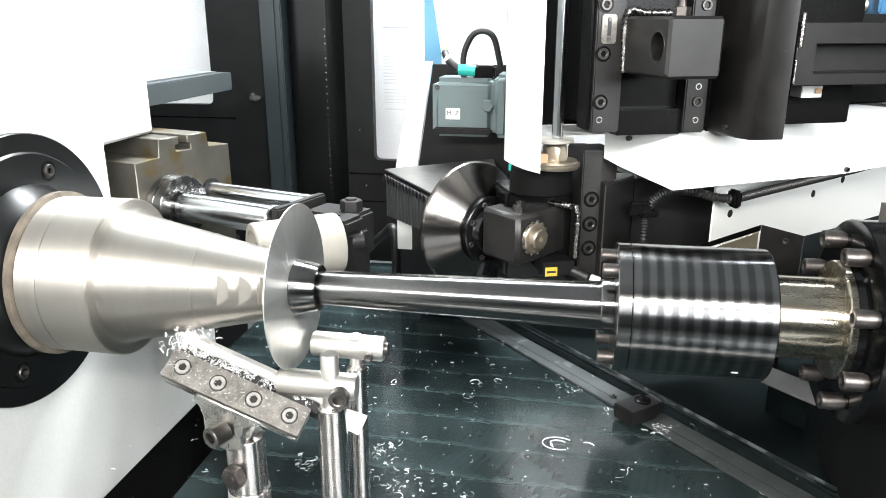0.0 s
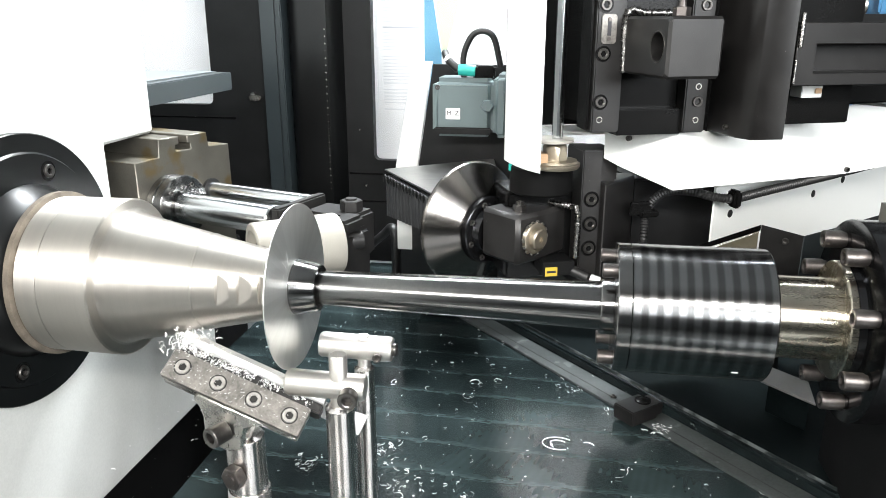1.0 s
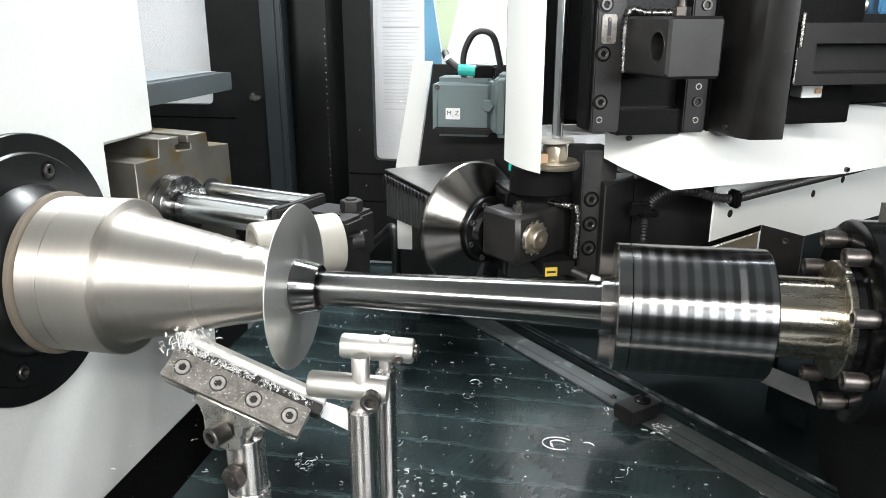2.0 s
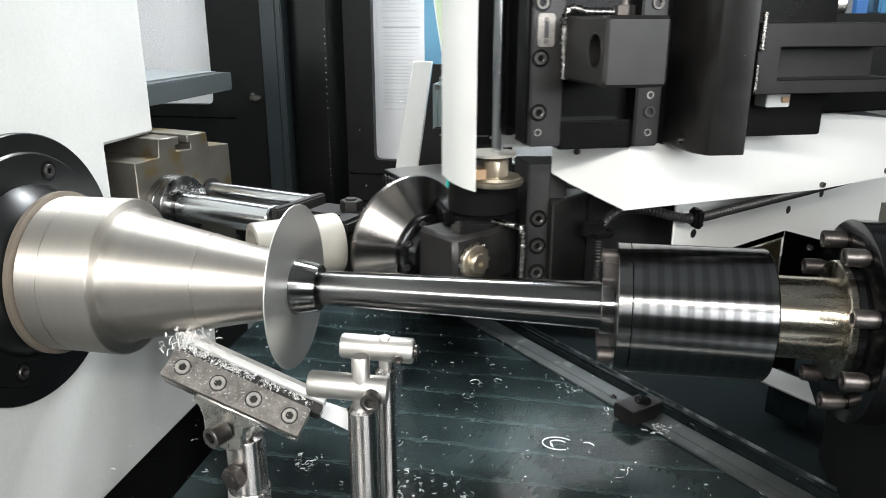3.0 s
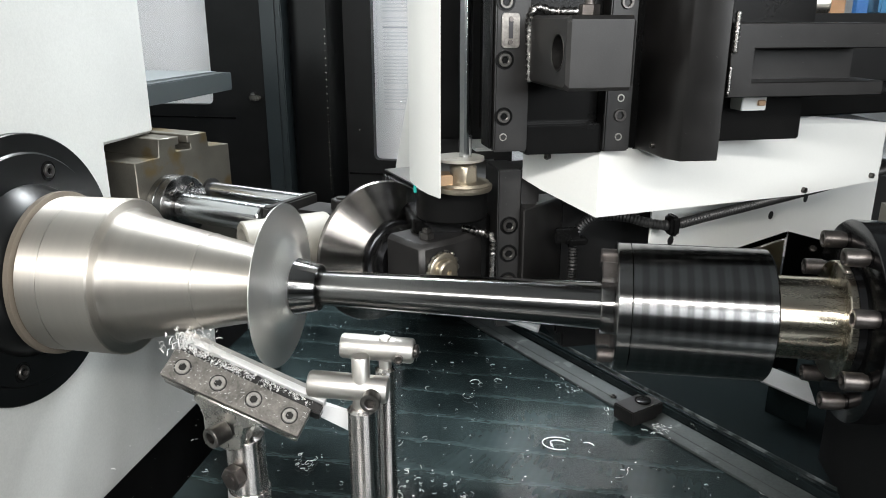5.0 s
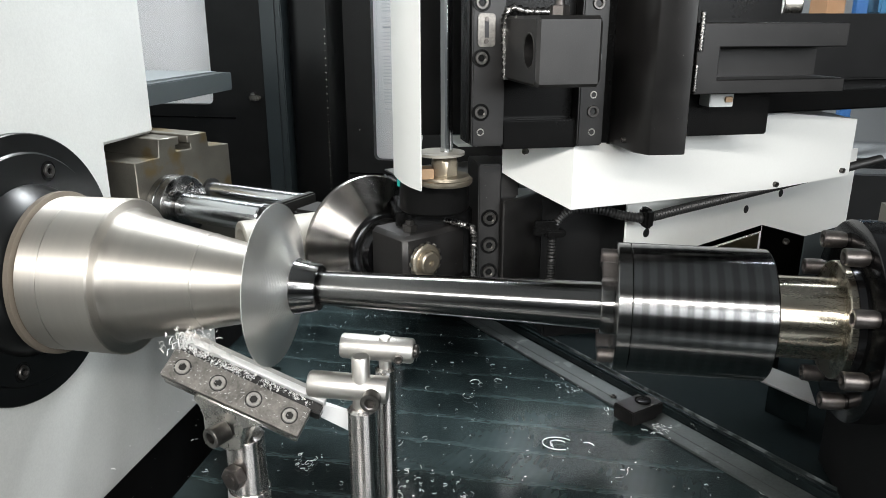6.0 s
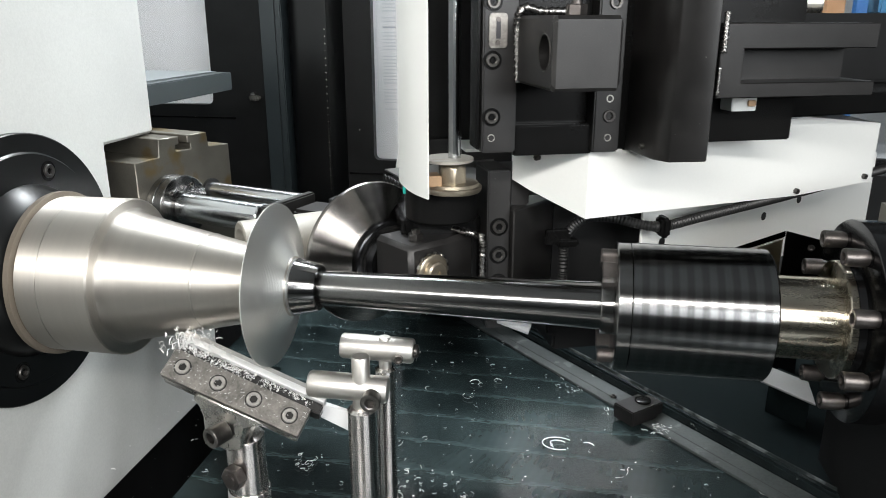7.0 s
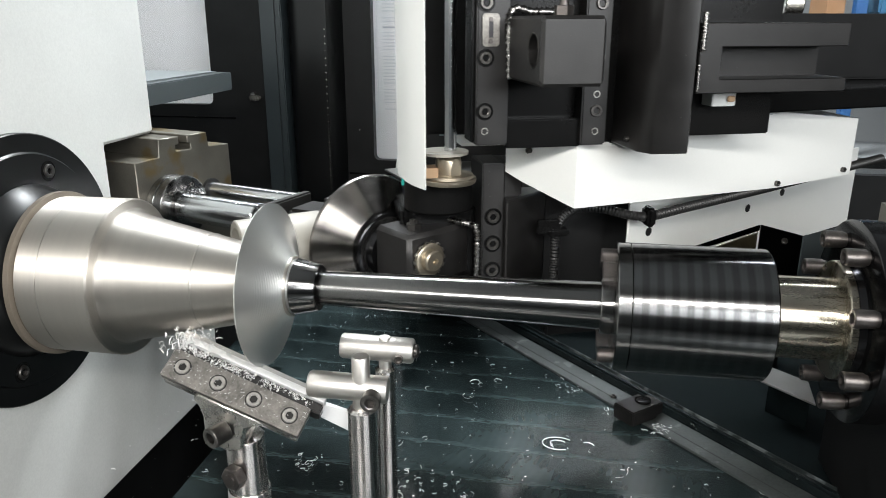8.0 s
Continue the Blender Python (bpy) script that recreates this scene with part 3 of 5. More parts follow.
# ---- the sheet blank: rings of rigid plates that tilt and slide back as the roller bends it ----
R_IN, R_OUT, RINGS, SECTORS = 0.036, 0.1155, 36, 24
X_BLANK = -0.3628
blank = thing("metal_blank", "thin bright aluminium sheet disc being spun into a flare", "sheet disc", at=Matrix.Translation((X_BLANK, 0, AX)))
EDGES = [R_IN + (R_OUT - R_IN) * (k / RINGS) ** 1.45 for k in range(RINGS + 1)]      # closer towards the cup
plates = []


def build_blank():
    half = math.pi / SECTORS * 1.0
    for i in range(RINGS):
        ra, rb = EDGES[i], EDGES[i + 1]
        rm = (ra + rb) / 2
        bm = bmesh.new()

        def patch(r0, r1, x0, x1, wide):
            n = 4
            vs = []
            for x in (x0, x1):
                for r in (r0, r1):
                    vs.append([bm.verts.new((x, r * math.sin(half * wide * (2 * k / n - 1)), r * math.cos(half * wide * (2 * k / n - 1)) - rm)) for k in range(n + 1)])
            a, b, c, d = vs
            for k in range(n):
                for p, q in ((a, b), (b, d), (d, c), (c, a)):
                    bm.faces.new((p[k], p[k + 1], q[k + 1], q[k]))
            for k in (0, n):
                bm.faces.new((a[k], b[k], d[k], c[k]))
        patch(ra, rb + (0.0 if i == RINGS - 1 else (rb - ra) * 0.04), 0.0, -0.0003, 1.0)
        if i:
            patch(max(ra - (rb - ra) * 1.05, 0.02), ra + (rb - ra) * 0.3, -0.00034, -0.0008, 1.0)
        if i == RINGS - 1:
            patch(rb - 0.002, rb, -0.00034, -0.0014, 1.0)
        uv = bm.loops.layers.uv.new("round")
        for f in bm.faces:
            for c in f.loops:
                c[uv].uv = (c.vert.co.y * 10, c.vert.co.z * 10)
        first = part("plate", bm, SHEET_METAL, blank, smooth=30)
        for s in range(SECTORS):
            ob = first
            if s:
                ob = new("plate", first.data)
                ob.parent = blank
            plates.append((ob, rm, 2 * math.pi * s / SECTORS))


build_blank()


def scratch_blank():
    """Fine scribed lines on the sheet, a short piece on each plate that they cross."""
    def mark(name, half_y, half_z):
        bm = slab(0.00002, 0.00014, -half_y, half_y, -half_z, half_z, 0)
        me = bpy.data.meshes.new(name)
        bm.to_mesh(me)
        bm.free()
        me.materials.append(CHIP)
        return me
    radial, round_ = mark("scratch", 0.00035, 0.0018), mark("scratch", 0.0050, 0.0003)
    for ring, sector, y, long in [(r, 22, 0.0006 * (r - 14), True) for r in range(8, 20)] + [(r, 21, 0.002 + 0.0004 * (r % 3), True) for r in range(12, 21)] + [(8, 21, 0, False), (8, 22, 0.003, False), (13, 20, 0, False)]:
        ob = new("scratch", radial if long else round_)
        ob.parent = plates[ring * SECTORS + sector][0]
        ob.location = (0, y, 0)


scratch_blank()


def build_tail_spindle():
    """The pressing cup, tapered bar and live drum that turn with the mandrel."""
    t = thing("tail_spindle", "polished dark steel pressing bar with cup and banded drum", "spindle", at=Matrix.Translation((0, 0, AX)))
    part("cup", turned([(-0.3625, 0), (-0.3625, 0.0385), (-0.3612, 0.0395), (-0.3300, 0.0325), (-0.3285, 0.0310), (-0.3285, 0.0270), (-0.3310, 0.0262), (-0.3310, 0)], 96), POLISHED, t, "polished steel pressing cup")
    part("bar", turned([(-0.3310, 0.0), (-0.3310, 0.0228), (-0.3290, 0.0238), (0.066, 0.0318), (0.066, 0)], 96), POLISHED, t)
    part("bar_nut", turned([(0.050, 0.0), (0.050, 0.036), (0.052, 0.0375), (0.0665, 0.0375), (0.0665, 0)], 48), POLISHED, t)
    part("end_plate", turned([(0.0670, 0), (0.0670, 0.0815), (0.0685, 0.083), (0.0835, 0.083), (0.0840, 0.0825), (0.0840, 0)], 128), POLISHED, t)
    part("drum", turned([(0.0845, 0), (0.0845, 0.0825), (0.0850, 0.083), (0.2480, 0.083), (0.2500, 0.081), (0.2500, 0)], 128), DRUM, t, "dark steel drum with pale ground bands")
    part("ground_mark", slab(0.206, 0.214, -0.0012, 0.0012, 0.0826, 0.0834, 0.0003, pose(0, 0, 0, 128, 0, 0)), CHIP, t, "bright scratch")
    for angle in (118, 242, 298, 62):
        a = radians(angle)
        socket_bolt((0.067, 0.066 * math.cos(a), 0.066 * math.sin(a)), (-1, 0, 0), 0.018, 0.018, t, BOLT_LIGHT)
    return t


tail_spindle = build_tail_spindle()


def build_tailstock():
    t = thing("tailstock", "fixed tailstock with an oily shaft and a black bolted flange", "tailstock")
    m = Matrix.Translation((0, 0, AX))
    part("shaft", turned([(0.2510, 0), (0.2510, 0.0515), (0.352, 0.0515), (0.352, 0)], 96, m), BRASSY, t, "yellowed oily steel shaft")
    part("shaft_collar", turned([(0.3285, 0.03), (0.3285, 0.072), (0.3300, 0.0735), (0.3370, 0.0735), (0.338, 0.072), (0.338, 0.03)], 96, m), BRASSY, t)
    part("flange", turned([(0.3385, 0), (0.3385, 0.072), (0.346, 0.074), (0.346, 0.1245 - 0.002), (0.346 + 0.001, 0.1245), (0.346 + 0.030, 0.1245), (0.346 + 0.0305, 0)], 128, m), BLACK_POLISH, t, "black polished flange disc")
    part("barrel", turned([(0.346 + 0.031, 0.1), (0.346 + 0.031, 0.1245 - 0.002), (0.450, 0.1245 - 0.002), (0.4505, 0.0)], 128, m), POLISHED, t)
    part("bearing_body", slab(0.451, 0.9, -0.115, 0.135, AX - 0.16, AX + 0.15, 0.012), CAST, t, "cast grey bearing body")
    part("lifting_boss", slab(0.40, 0.46, 0.01, 0.10, AX + 0.095, AX + 0.140, 0.010), CAST, t)
    part("saddle", slab(0.44, 1.0, -0.15, 0.26, TRAY + 0.013, AX - 0.161, 0.006), BLACK_MATT, t)
    for k in range(8):
        a = radians(22.5 + 45 * k)
        socket_bolt((0.319 + 0.023, 0.100 * math.cos(a), AX + 0.100 * math.sin(a)), (-1, 0, 0), 0.0215, 0.023, t, BOLT_LIGHT, shank=0.346 - 0.319 - 0.022)
    return t


BLACK_POLISH = material("black_polished_flange", (0.035, 0.035, 0.037), 0.16, 0.9, 0.15, 20, 0.04, 500)
build_tailstock()

# ---- trimming tool under the mandrel ----


HEAD_STEEL = material("worn_bolt_head_steel", (0.40, 0.385, 0.36), 0.38, 0.75, 0.2, 80, 0.2, 700)
BORED = material("shadowed_bore", (0.012, 0.011, 0.010), 0.5, 0.3, 0.2, 60, 0.0, 500)


def build_tool_rest():
    t = thing("trimming_tool", "nickel-grey clamped trimming tool on a round post, heaped with metal chips", "lathe tool")
    a, b = Vector((-0.521, -0.075, 0.961)), Vector((-0.3325, -0.075, 0.885))
    m = along(a, b)                      # x down the tool, y away, z up
    n = (b - a).length
    global REST_TILT, REST_LONG
    REST_LONG = n
    tilt = m @ pose(0, 0, 0, 40, 0, 0)
    REST_TILT = tilt
    part("clamp_plate", slab(0, n, -0.026, 0.015, -0.004, 0.010, 0.0015, tilt), GROUND, t, "ground steel clamp plate")
    part("clamp_edge", slab(0.001, n - 0.001, -0.0255, 0.0145, -0.027, -0.0045, 0.0015, tilt), NICKEL, t)
    part("holder", slab(0.0, n + 0.012, 0.016, 0.030, -0.034, -0.004, 0.002, tilt), BLACK, t)
    part("cutter_bar", slab(-0.002, n + 0.01, 0.031, 0.046, -0.040, 0.004, 0.002, tilt), CUTTER, t, "bright cutter bar")
    # chamfer strip; its bright reflection is put into the colour
    part("cutter_edge", prism([(0.029, 0.0005), (0.030, 0.0080), (0.0395, 0.0055), (0.0395, 0.0005)], 0.006, n + 0.011, "x", 0.0006, tilt), CUTTER_HIGHLIGHT, t, "cutter bar chamfer with its highlight painted near-white")
    for k in range(4):
        c = tilt @ Vector((0.022 + k * (n - 0.044) / 3, -0.0055, 0.010))
        d = (tilt.to_3x3() @ Vector((0, 0, 1)))
        part("counterbore", turned([(-0.004, 0.0116), (0.0005, 0.0116), (0.0005, 0.0106), (0.0002, 0.0105), (0.0002, 0)], 28, along(c, c + d)), BORED, t)
        socket_bolt(c, d, 0.020, 0.0022, t, HEAD_STEEL)
    part("neck", prism([(-0.482, 0.923), (-0.388, 0.886), (-0.394, 0.876), (-0.403, 0.876), (-0.414, 0.87), (-0.418, 0.856), (-0.422, 0.838), (-0.442, 0.832), (-0.462, 0.84), (-0.476, 0.86), (-0.476, 0.884), (-0.48, 0.898), (-0.489, 0.91)], -0.090, -0.045, "y", 0.004), NICKEL, t, "plated clamping neck")
    socket_bolt((-0.446, -0.090, 0.867), (-0.45, -1, -0.05), 0.030, 0.024, t, BOLT)
    part("post", rod_between((-0.436, -0.05, TRAY), (-0.436, -0.05, 0.838), 0.0275, 48), POST_STEEL, t, "polished round post")
    part("post_sleeve", turned([(0, 0.0278), (0, 0.0305), (0.002, 0.031), (0.070, 0.031), (0.072, 0.0295), (0.072, 0.0278)], 48, along((-0.436, -0.05, TRAY), (-0.436, -0.05, 1))), POST_STEEL, t)
    hex_nut((-0.437, -0.079, 0.791), (-0.35, -1, 0), 0.036, 0.016, t, BOLT_LIGHT, "bolt_head")
    part("tip_plate", prism([(-0.338, 0.888), (-0.262, 0.868), (-0.275, 0.838), (-0.330, 0.862)], -0.026, -0.018, "y", 0.001), LABEL_WHITE, t, "white tip plate")
    return t


build_tool_rest()


def build_edge_support(name, x, y, top, arm_to, r, rise, screw, screw_mat):
    """A round post with a pin through the end of a turned arm."""
    t = thing(name, "nickel-plated round post carrying a short turned support arm", "support post", "edge support posts")
    o = Matrix.Translation((x, y, 0))
    t.matrix_world = o
    part("post", turned([(0, 0), (0, r), (top - 0.056 - TRAY, r), (top - 0.052 - TRAY, r - 0.004), (top - 0.052 - TRAY, 0)], 40, along((0, 0, TRAY), (0, 0, 2))), POST_STEEL, t, "polished round post")
    part("pin", turned([(0, 0), (0, r * 0.62), (rise - 0.002, r * 0.62), (rise, r * 0.55), (rise, 0)], 32, along((0, 0, top - 0.0535), (0, 0, 2))), SATIN, t, "turned pin")
    ax, bx = arm_to
    a, b = Vector((ax, -0.002, top - 0.022)), Vector((bx, 0.004, top - 0.026))
    part("arm", turned([(0, 0), (0, 0.0165), (0.003, 0.0185), ((b - a).length - 0.003, 0.0185), ((b - a).length, 0.0165), ((b - a).length, 0)], 40, along(a, b)), SATIN, t, "satin turned arm")
    socket_bolt((bx - 0.018, -0.015, top - 0.030), (0.1, -1, -0.05), screw, screw * 0.55, t, screw_mat)
    return t


SATIN = material("satin_steel", (0.62, 0.60, 0.565), 0.42, 1, 0.05, 20, 0.0, 500, stretch=(1, 4, 4))
support_near = build_edge_support("edge_support", -0.304, -0.05, 0.952, (-0.073, 0.036), 0.0202, 0.077, 0.027, BOLT)
support_far = build_edge_support("edge_support", -0.291, 0.030, 0.974, (-0.064, 0.042), 0.0150, 0.0485, 0.013, BOLT_LIGHT)
socket_bolt((0.0425, 0.004, 0.948), (1, 0, 0), 0.020, 0.006, support_far, BOLT)

# ---- slideway, twin guide rods, back roller ----


SLIDE = pose(0, 0, 0, 0, 0, -17)      # the slideway's own space: x along its rods


def build_slideway():
    t = thing("slideway_block", "oil-stained cast iron slideway block with a T-slot", "machine block", at=SLIDE)
    F = -0.80
    pts = [(0.030, 0.86), (0.030, 1.161), (0.086, 1.163), (0.089, 1.196), (0.137, 1.195), (0.137, 1.180), (0.128, 1.180), (0.128, 1.168), (0.166, 1.168), (0.166, 1.180), (0.158, 1.180), (0.158, 1.195), (0.209, 1.194), (0.213, 1.166), (0.268, 1.163), (0.270, 0.86)]
    part("casting", prism(pts, -1.25, F, "x", 0.0014), CAST, t)
    m = along((F, 0.100, 1.071), (0, 0.100, 1.071))
    r = 0.0590
    part("gland", turned([(0, 0), (0, r * 0.96), (0.002, r), (0.016, r), (0.017, r * 0.97), (0.019, r * 0.97), (0.020, r), (0.036, r), (0.038, r * 0.95), (0.038, 0.032), (0.044, 0.0315), (0.045, 0.0268)], 64, m), POLISHED, t, "dark polished steel rod gland")
    for k in range(5):
        a = radians(62 + 72 * k)
        socket_bolt((F + 0.038, 0.100 + 0.044 * math.cos(a), 1.071 + 0.044 * math.sin(a)), (1, 0, 0), 0.0095, 0.002, t)
    part("seal", turned([(0, 0.017), (0, 0.024), (0.006, 0.024), (0.008, 0.017)], 40, along((F, 0.207, 1.078), (0, 0.207, 1.078))), RUBBER, t)
    return t


build_slideway()


def build_back_roller():
    t = thing("back_roller", "beige support roller on a crosshead with two chromed guide rods", "support roller", at=SLIDE)
    part("guide_rod", rod_between((-0.90, 0.097, 1.072), (-0.548, 0.097, 1.072), 0.0265, 48, 0.002), CHROME, t, "chromed guide rod")
    part("guide_rod", rod_between((-0.90, 0.207, 1.078), (-0.548, 0.207, 1.078), 0.0170, 48, 0.002), CHROME, t, "chromed guide rod")
    part("rod_cap", slab(-0.5475, -0.530, 0.085, 0.224, 1.044, 1.096, 0.003), BLACK, t)
    part("crosshead", slab(-0.5235, -0.418, 0.140, 0.215, 1.000, 1.082, 0.006), BLACK, t, "black steel crosshead")
    hex_nut((-0.445, 0.180, 1.082), (0, 0, 1), 0.040, 0.020, t, BLACK, "bolt_head")
    part("bracket", slab(-0.440, -0.408, 0.09, 0.185, 0.965, 1.060, 0.008), BLACK, t)
    part("bracket_cap", slab(-0.443, -0.404, 0.10, 0.16, 1.0605, 1.085, 0.006), BLACK, t)
    back = SLIDE.inverted()
    a, b = back @ Vector((-0.494, 0.150, 1.042)), back @ Vector((-0.380, 0.238, 1.042))
    n = (b - a).length
    m = along(a, b)
    part("roller", turned([(0.016, 0.0), (0.016, 0.036), (0.003, 0.0375), (0.0, 0.0395), (0.0, 0.049), (0.002, 0.0515), (n - 0.003, 0.0515), (n, 0.0495), (n, 0)], 72, m), POLY, t, "beige nylon roller")
    part("hub", turned([(0.004, 0), (0.004, 0.012), (0.008, 0.0178), (0.02, 0.0178)], 32, m), BLACK_GLOSS, t)
    part("hub_screw", turned([(0.001, 0), (0.001, 0.005), (0.004, 0.006)], 12, m), CHROME, t)
    part("axle", rod_between(b, back @ Vector((-0.345, 0.265, 1.042)), 0.016, 24), BLACK, t)
    return t


back_roller = build_back_roller()

# ---- fixed drive motor and bellows behind the carriage ----


def build_motor():
    t = thing("servo_motor", "grey servo motor with a white axis label", "electric motor")
    # axis runs along x; the flange end is towards the carriage
    part("body", slab(-0.322, -0.175, 0.80, 0.915, 1.140, 1.276, 0.016, seg=3), MOTOR_GREY, t)
    part("rib", slab(-0.315, -0.180, 0.792, 0.801, 1.148, 1.164, 0.003), BLACK_MATT, t)
    part("end_bell", slab(-0.178, -0.140, 0.795, 0.92, 1.140, 1.285, 0.012, seg=3), MOTOR_GREY, t)
    part("connector", rod_between((-0.215, 0.83, 1.262), (-0.215, 0.83, 1.300), 0.013, 20), BLACK_GLOSS, t)
    part("plug", rod_between((-0.262, 0.825, 1.294), (-0.222, 0.825, 1.291), 0.013, 20), TEAL, t, "teal plug sleeve")
    part("plug_body", slab(-0.221, -0.175, 0.812, 0.838, 1.276, 1.304, 0.005), BLACK_GLOSS, t)
    part("cable", tube_along([(-0.262, 0.825, 1.294), (-0.285, 0.83, 1.312), (-0.300, 0.86, 1.33)], 0.009), RUBBER, t, "black cable")
    part("cable", tube_along([(-0.250, 0.83, 1.27), (-0.250, 0.83, 1.33), (-0.225, 0.83, 1.375), (-0.185, 0.83, 1.37), (-0.165, 0.84, 1.30)], 0.0072), RUBBER, t, "black looped cable")
    part("cable_band", rod_between((-0.290, 0.838, 1.318), (-0.283, 0.830, 1.312), 0.0105, 16), LABEL_WHITE, t)
    socket_bolt((-0.307, 0.7995, 1.255), (0, -1, 0), 0.012, 0.003, t)
    part("cap", turned([(0, 0), (0, 0.016), (0.008, 0.013), (0.008, 0)], 6, along((-0.190, 0.7945, 1.215), (-0.190, 0, 1.225))), MOTOR_GREY, t)
    lab = part("label", slab(-0.288, -0.254, 0.7975, 0.7995, 1.182, 1.208, 0.0003), LABEL_WHITE, t, "white label")
    writing("M_Z", 0.015, Matrix.Translation((-0.271, 0.7970, 1.196)) @ FACE, INK, lab)
    br = thing("motor_bracket", "white and black sheet-metal motor bracket", "bracket")
    part("black_plate", prism([(-0.340, 1.300), (-0.385, 1.000), (-0.14, 1.000), (-0.14, 1.300)], 0.918, 0.930, "y", 0.001), BLACK_MATT, br, "black sheet plate")
    part("white_plate", prism([(-0.392, 1.305), (-0.345, 1.305), (-0.390, 1.000), (-0.45, 1.000)], 0.932, 0.945, "y", 0.001), SHEET_WHITE, br, "white sheet plate")
    part("foot", slab(-0.42, -0.14, 0.86, 1.1, TRAY + 0.013, 0.999, 0.004), BLACK_MATT, br)
    return t


build_motor()


def build_bellows():
    t = thing("slide_cover", "grey folded bellows cover over the slide, with a steel top sheet", "bellows cover")
    part("top_sheet", prism([(-0.424, 0.742), (-0.262, 0.505), (-0.13, 0.56), (-0.185, 0.920)], 1.066, 1.070, "z", 0.0005), BELLOWS_TOP, t, "scuffed steel top sheet")
    a, b = Vector((-0.408, 0.722, 0)), Vector((-0.268, 0.518, 0))
    n = 13
    d = (b - a) / n
    out = Vector((d.y, -d.x, 0)).normalized()
    for k in range(n):
        c = a + d * (k + 0.5)
        low = 0.966 + 0.0016 * k
        ring = [c + d * 0.5 * math.cos(radians(180 - 22.5 * j)) + out * 0.011 * math.sin(radians(22.5 * j)) for j in range(9)]
        part("fold", prism([(p.x, p.y) for p in ring] + [(c + d * 0.5 - out * 0.03).to_tuple()[:2], (c - d * 0.5 - out * 0.03).to_tuple()[:2]], low, 1.058, "z", 0), BELLOWS, t)
        arch = [c + d * 0.52 * math.cos(radians(180 - 30 * j)) + out * 0.013 + Vector((0, 0, 1.046 + 0.017 * math.sin(radians(30 * j)))) for j in range(7)]
        part("fold_loop", tube_along(arch, 0.0022, 8), RUBBER, t)
    part("end_plate", slab(-0.383, -0.345, 0.688, 0.693, 0.892, 0.968, 0.001), SHEET_WHITE, t, "white sheet end plate")
    part("core", prism([(-0.39, 0.75), (-0.262, 0.56), (-0.14, 0.62), (-0.22, 0.88)], 0.80, 1.0655, "z", 0.002), BLACK_MATT, t)
    part("base", slab(-0.36, 0.1, 0.79, 1.05, TRAY + 0.013, 0.93, 0.004), GREY_PAINT, t, "grey slide base")
    return t


BELLOWS = material("dark_bellows_fabric", (0.030, 0.031, 0.032), 0.45, 0, 0.3, 30, 0.3, 500)
BELLOWS_TOP = material("scuffed_steel_sheet", (0.30, 0.30, 0.29), 0.32, 0.9, 0.2, 20, 0.1, 200, stretch=(1, 8, 1))
build_bellows()

# ---- the carriage: everything on it slides together in the plane of the axis ----
# its own space: u along its front, v away from the operator, z up
REST = pose(0, -0.9126, 0, 0, 0, 20.76)
carriage = thing("roller_carriage", "black steel roller carriage with white sheet guards and a forming roller", "machine carriage", at=REST)


def bored_block(x0, x1, y0, y1, z0, z1, cy, cz, r, deep):
    """A chamfered block with a blind hole bored into its x0 face."""
    c = 0.004
    bm = bmesh.new()
    rings = []
    for x, g in ((x0, c), (x0 + c, 0.0), (x1 - c, 0.0), (x1, c)):
        rings.append([bm.verts.new((x, y, z)) for y, z in (
            (y1 - g, z1 - c - g), (y1 - c - g, z1 - g), (y0 + c + g, z1 - g), (y0 + g, z1 - c - g), (y0 + g, z0 + c + g), (y0 + c + g, z0 + g), (y1 - c - g, z0 + g), (y1 - g, z0 + c + g))])
    for a, b in zip(rings, rings[1:]):
        for k in range(8):
            bm.faces.new((a[k], a[(k + 1) % 8], b[(k + 1) % 8], b[k]))
    bm.faces.new(rings[-1])
    hole = [[bm.verts.new((x, cy + r * math.cos(radians(k * 11.25 + 5)), cz + r * math.sin(radians(k * 11.25 + 5)))) for k in range(32)] for x in (x0, x0 + deep)]
    for k in range(32):
        bm.faces.new((hole[0][k], hole[0][(k + 1) % 32], hole[1][(k + 1) % 32], hole[1][k]))
    bm.faces.new(hole[1])
    for k in range(8):
        for j in range(4):
            bm.faces.new((rings[0][k], hole[0][k * 4 + j], hole[0][(k * 4 + j + 1) % 32]))
        bm.faces.new((rings[0][k], hole[0][(k * 4 + 4) % 32], rings[0][(k + 1) % 8]))
    return bm


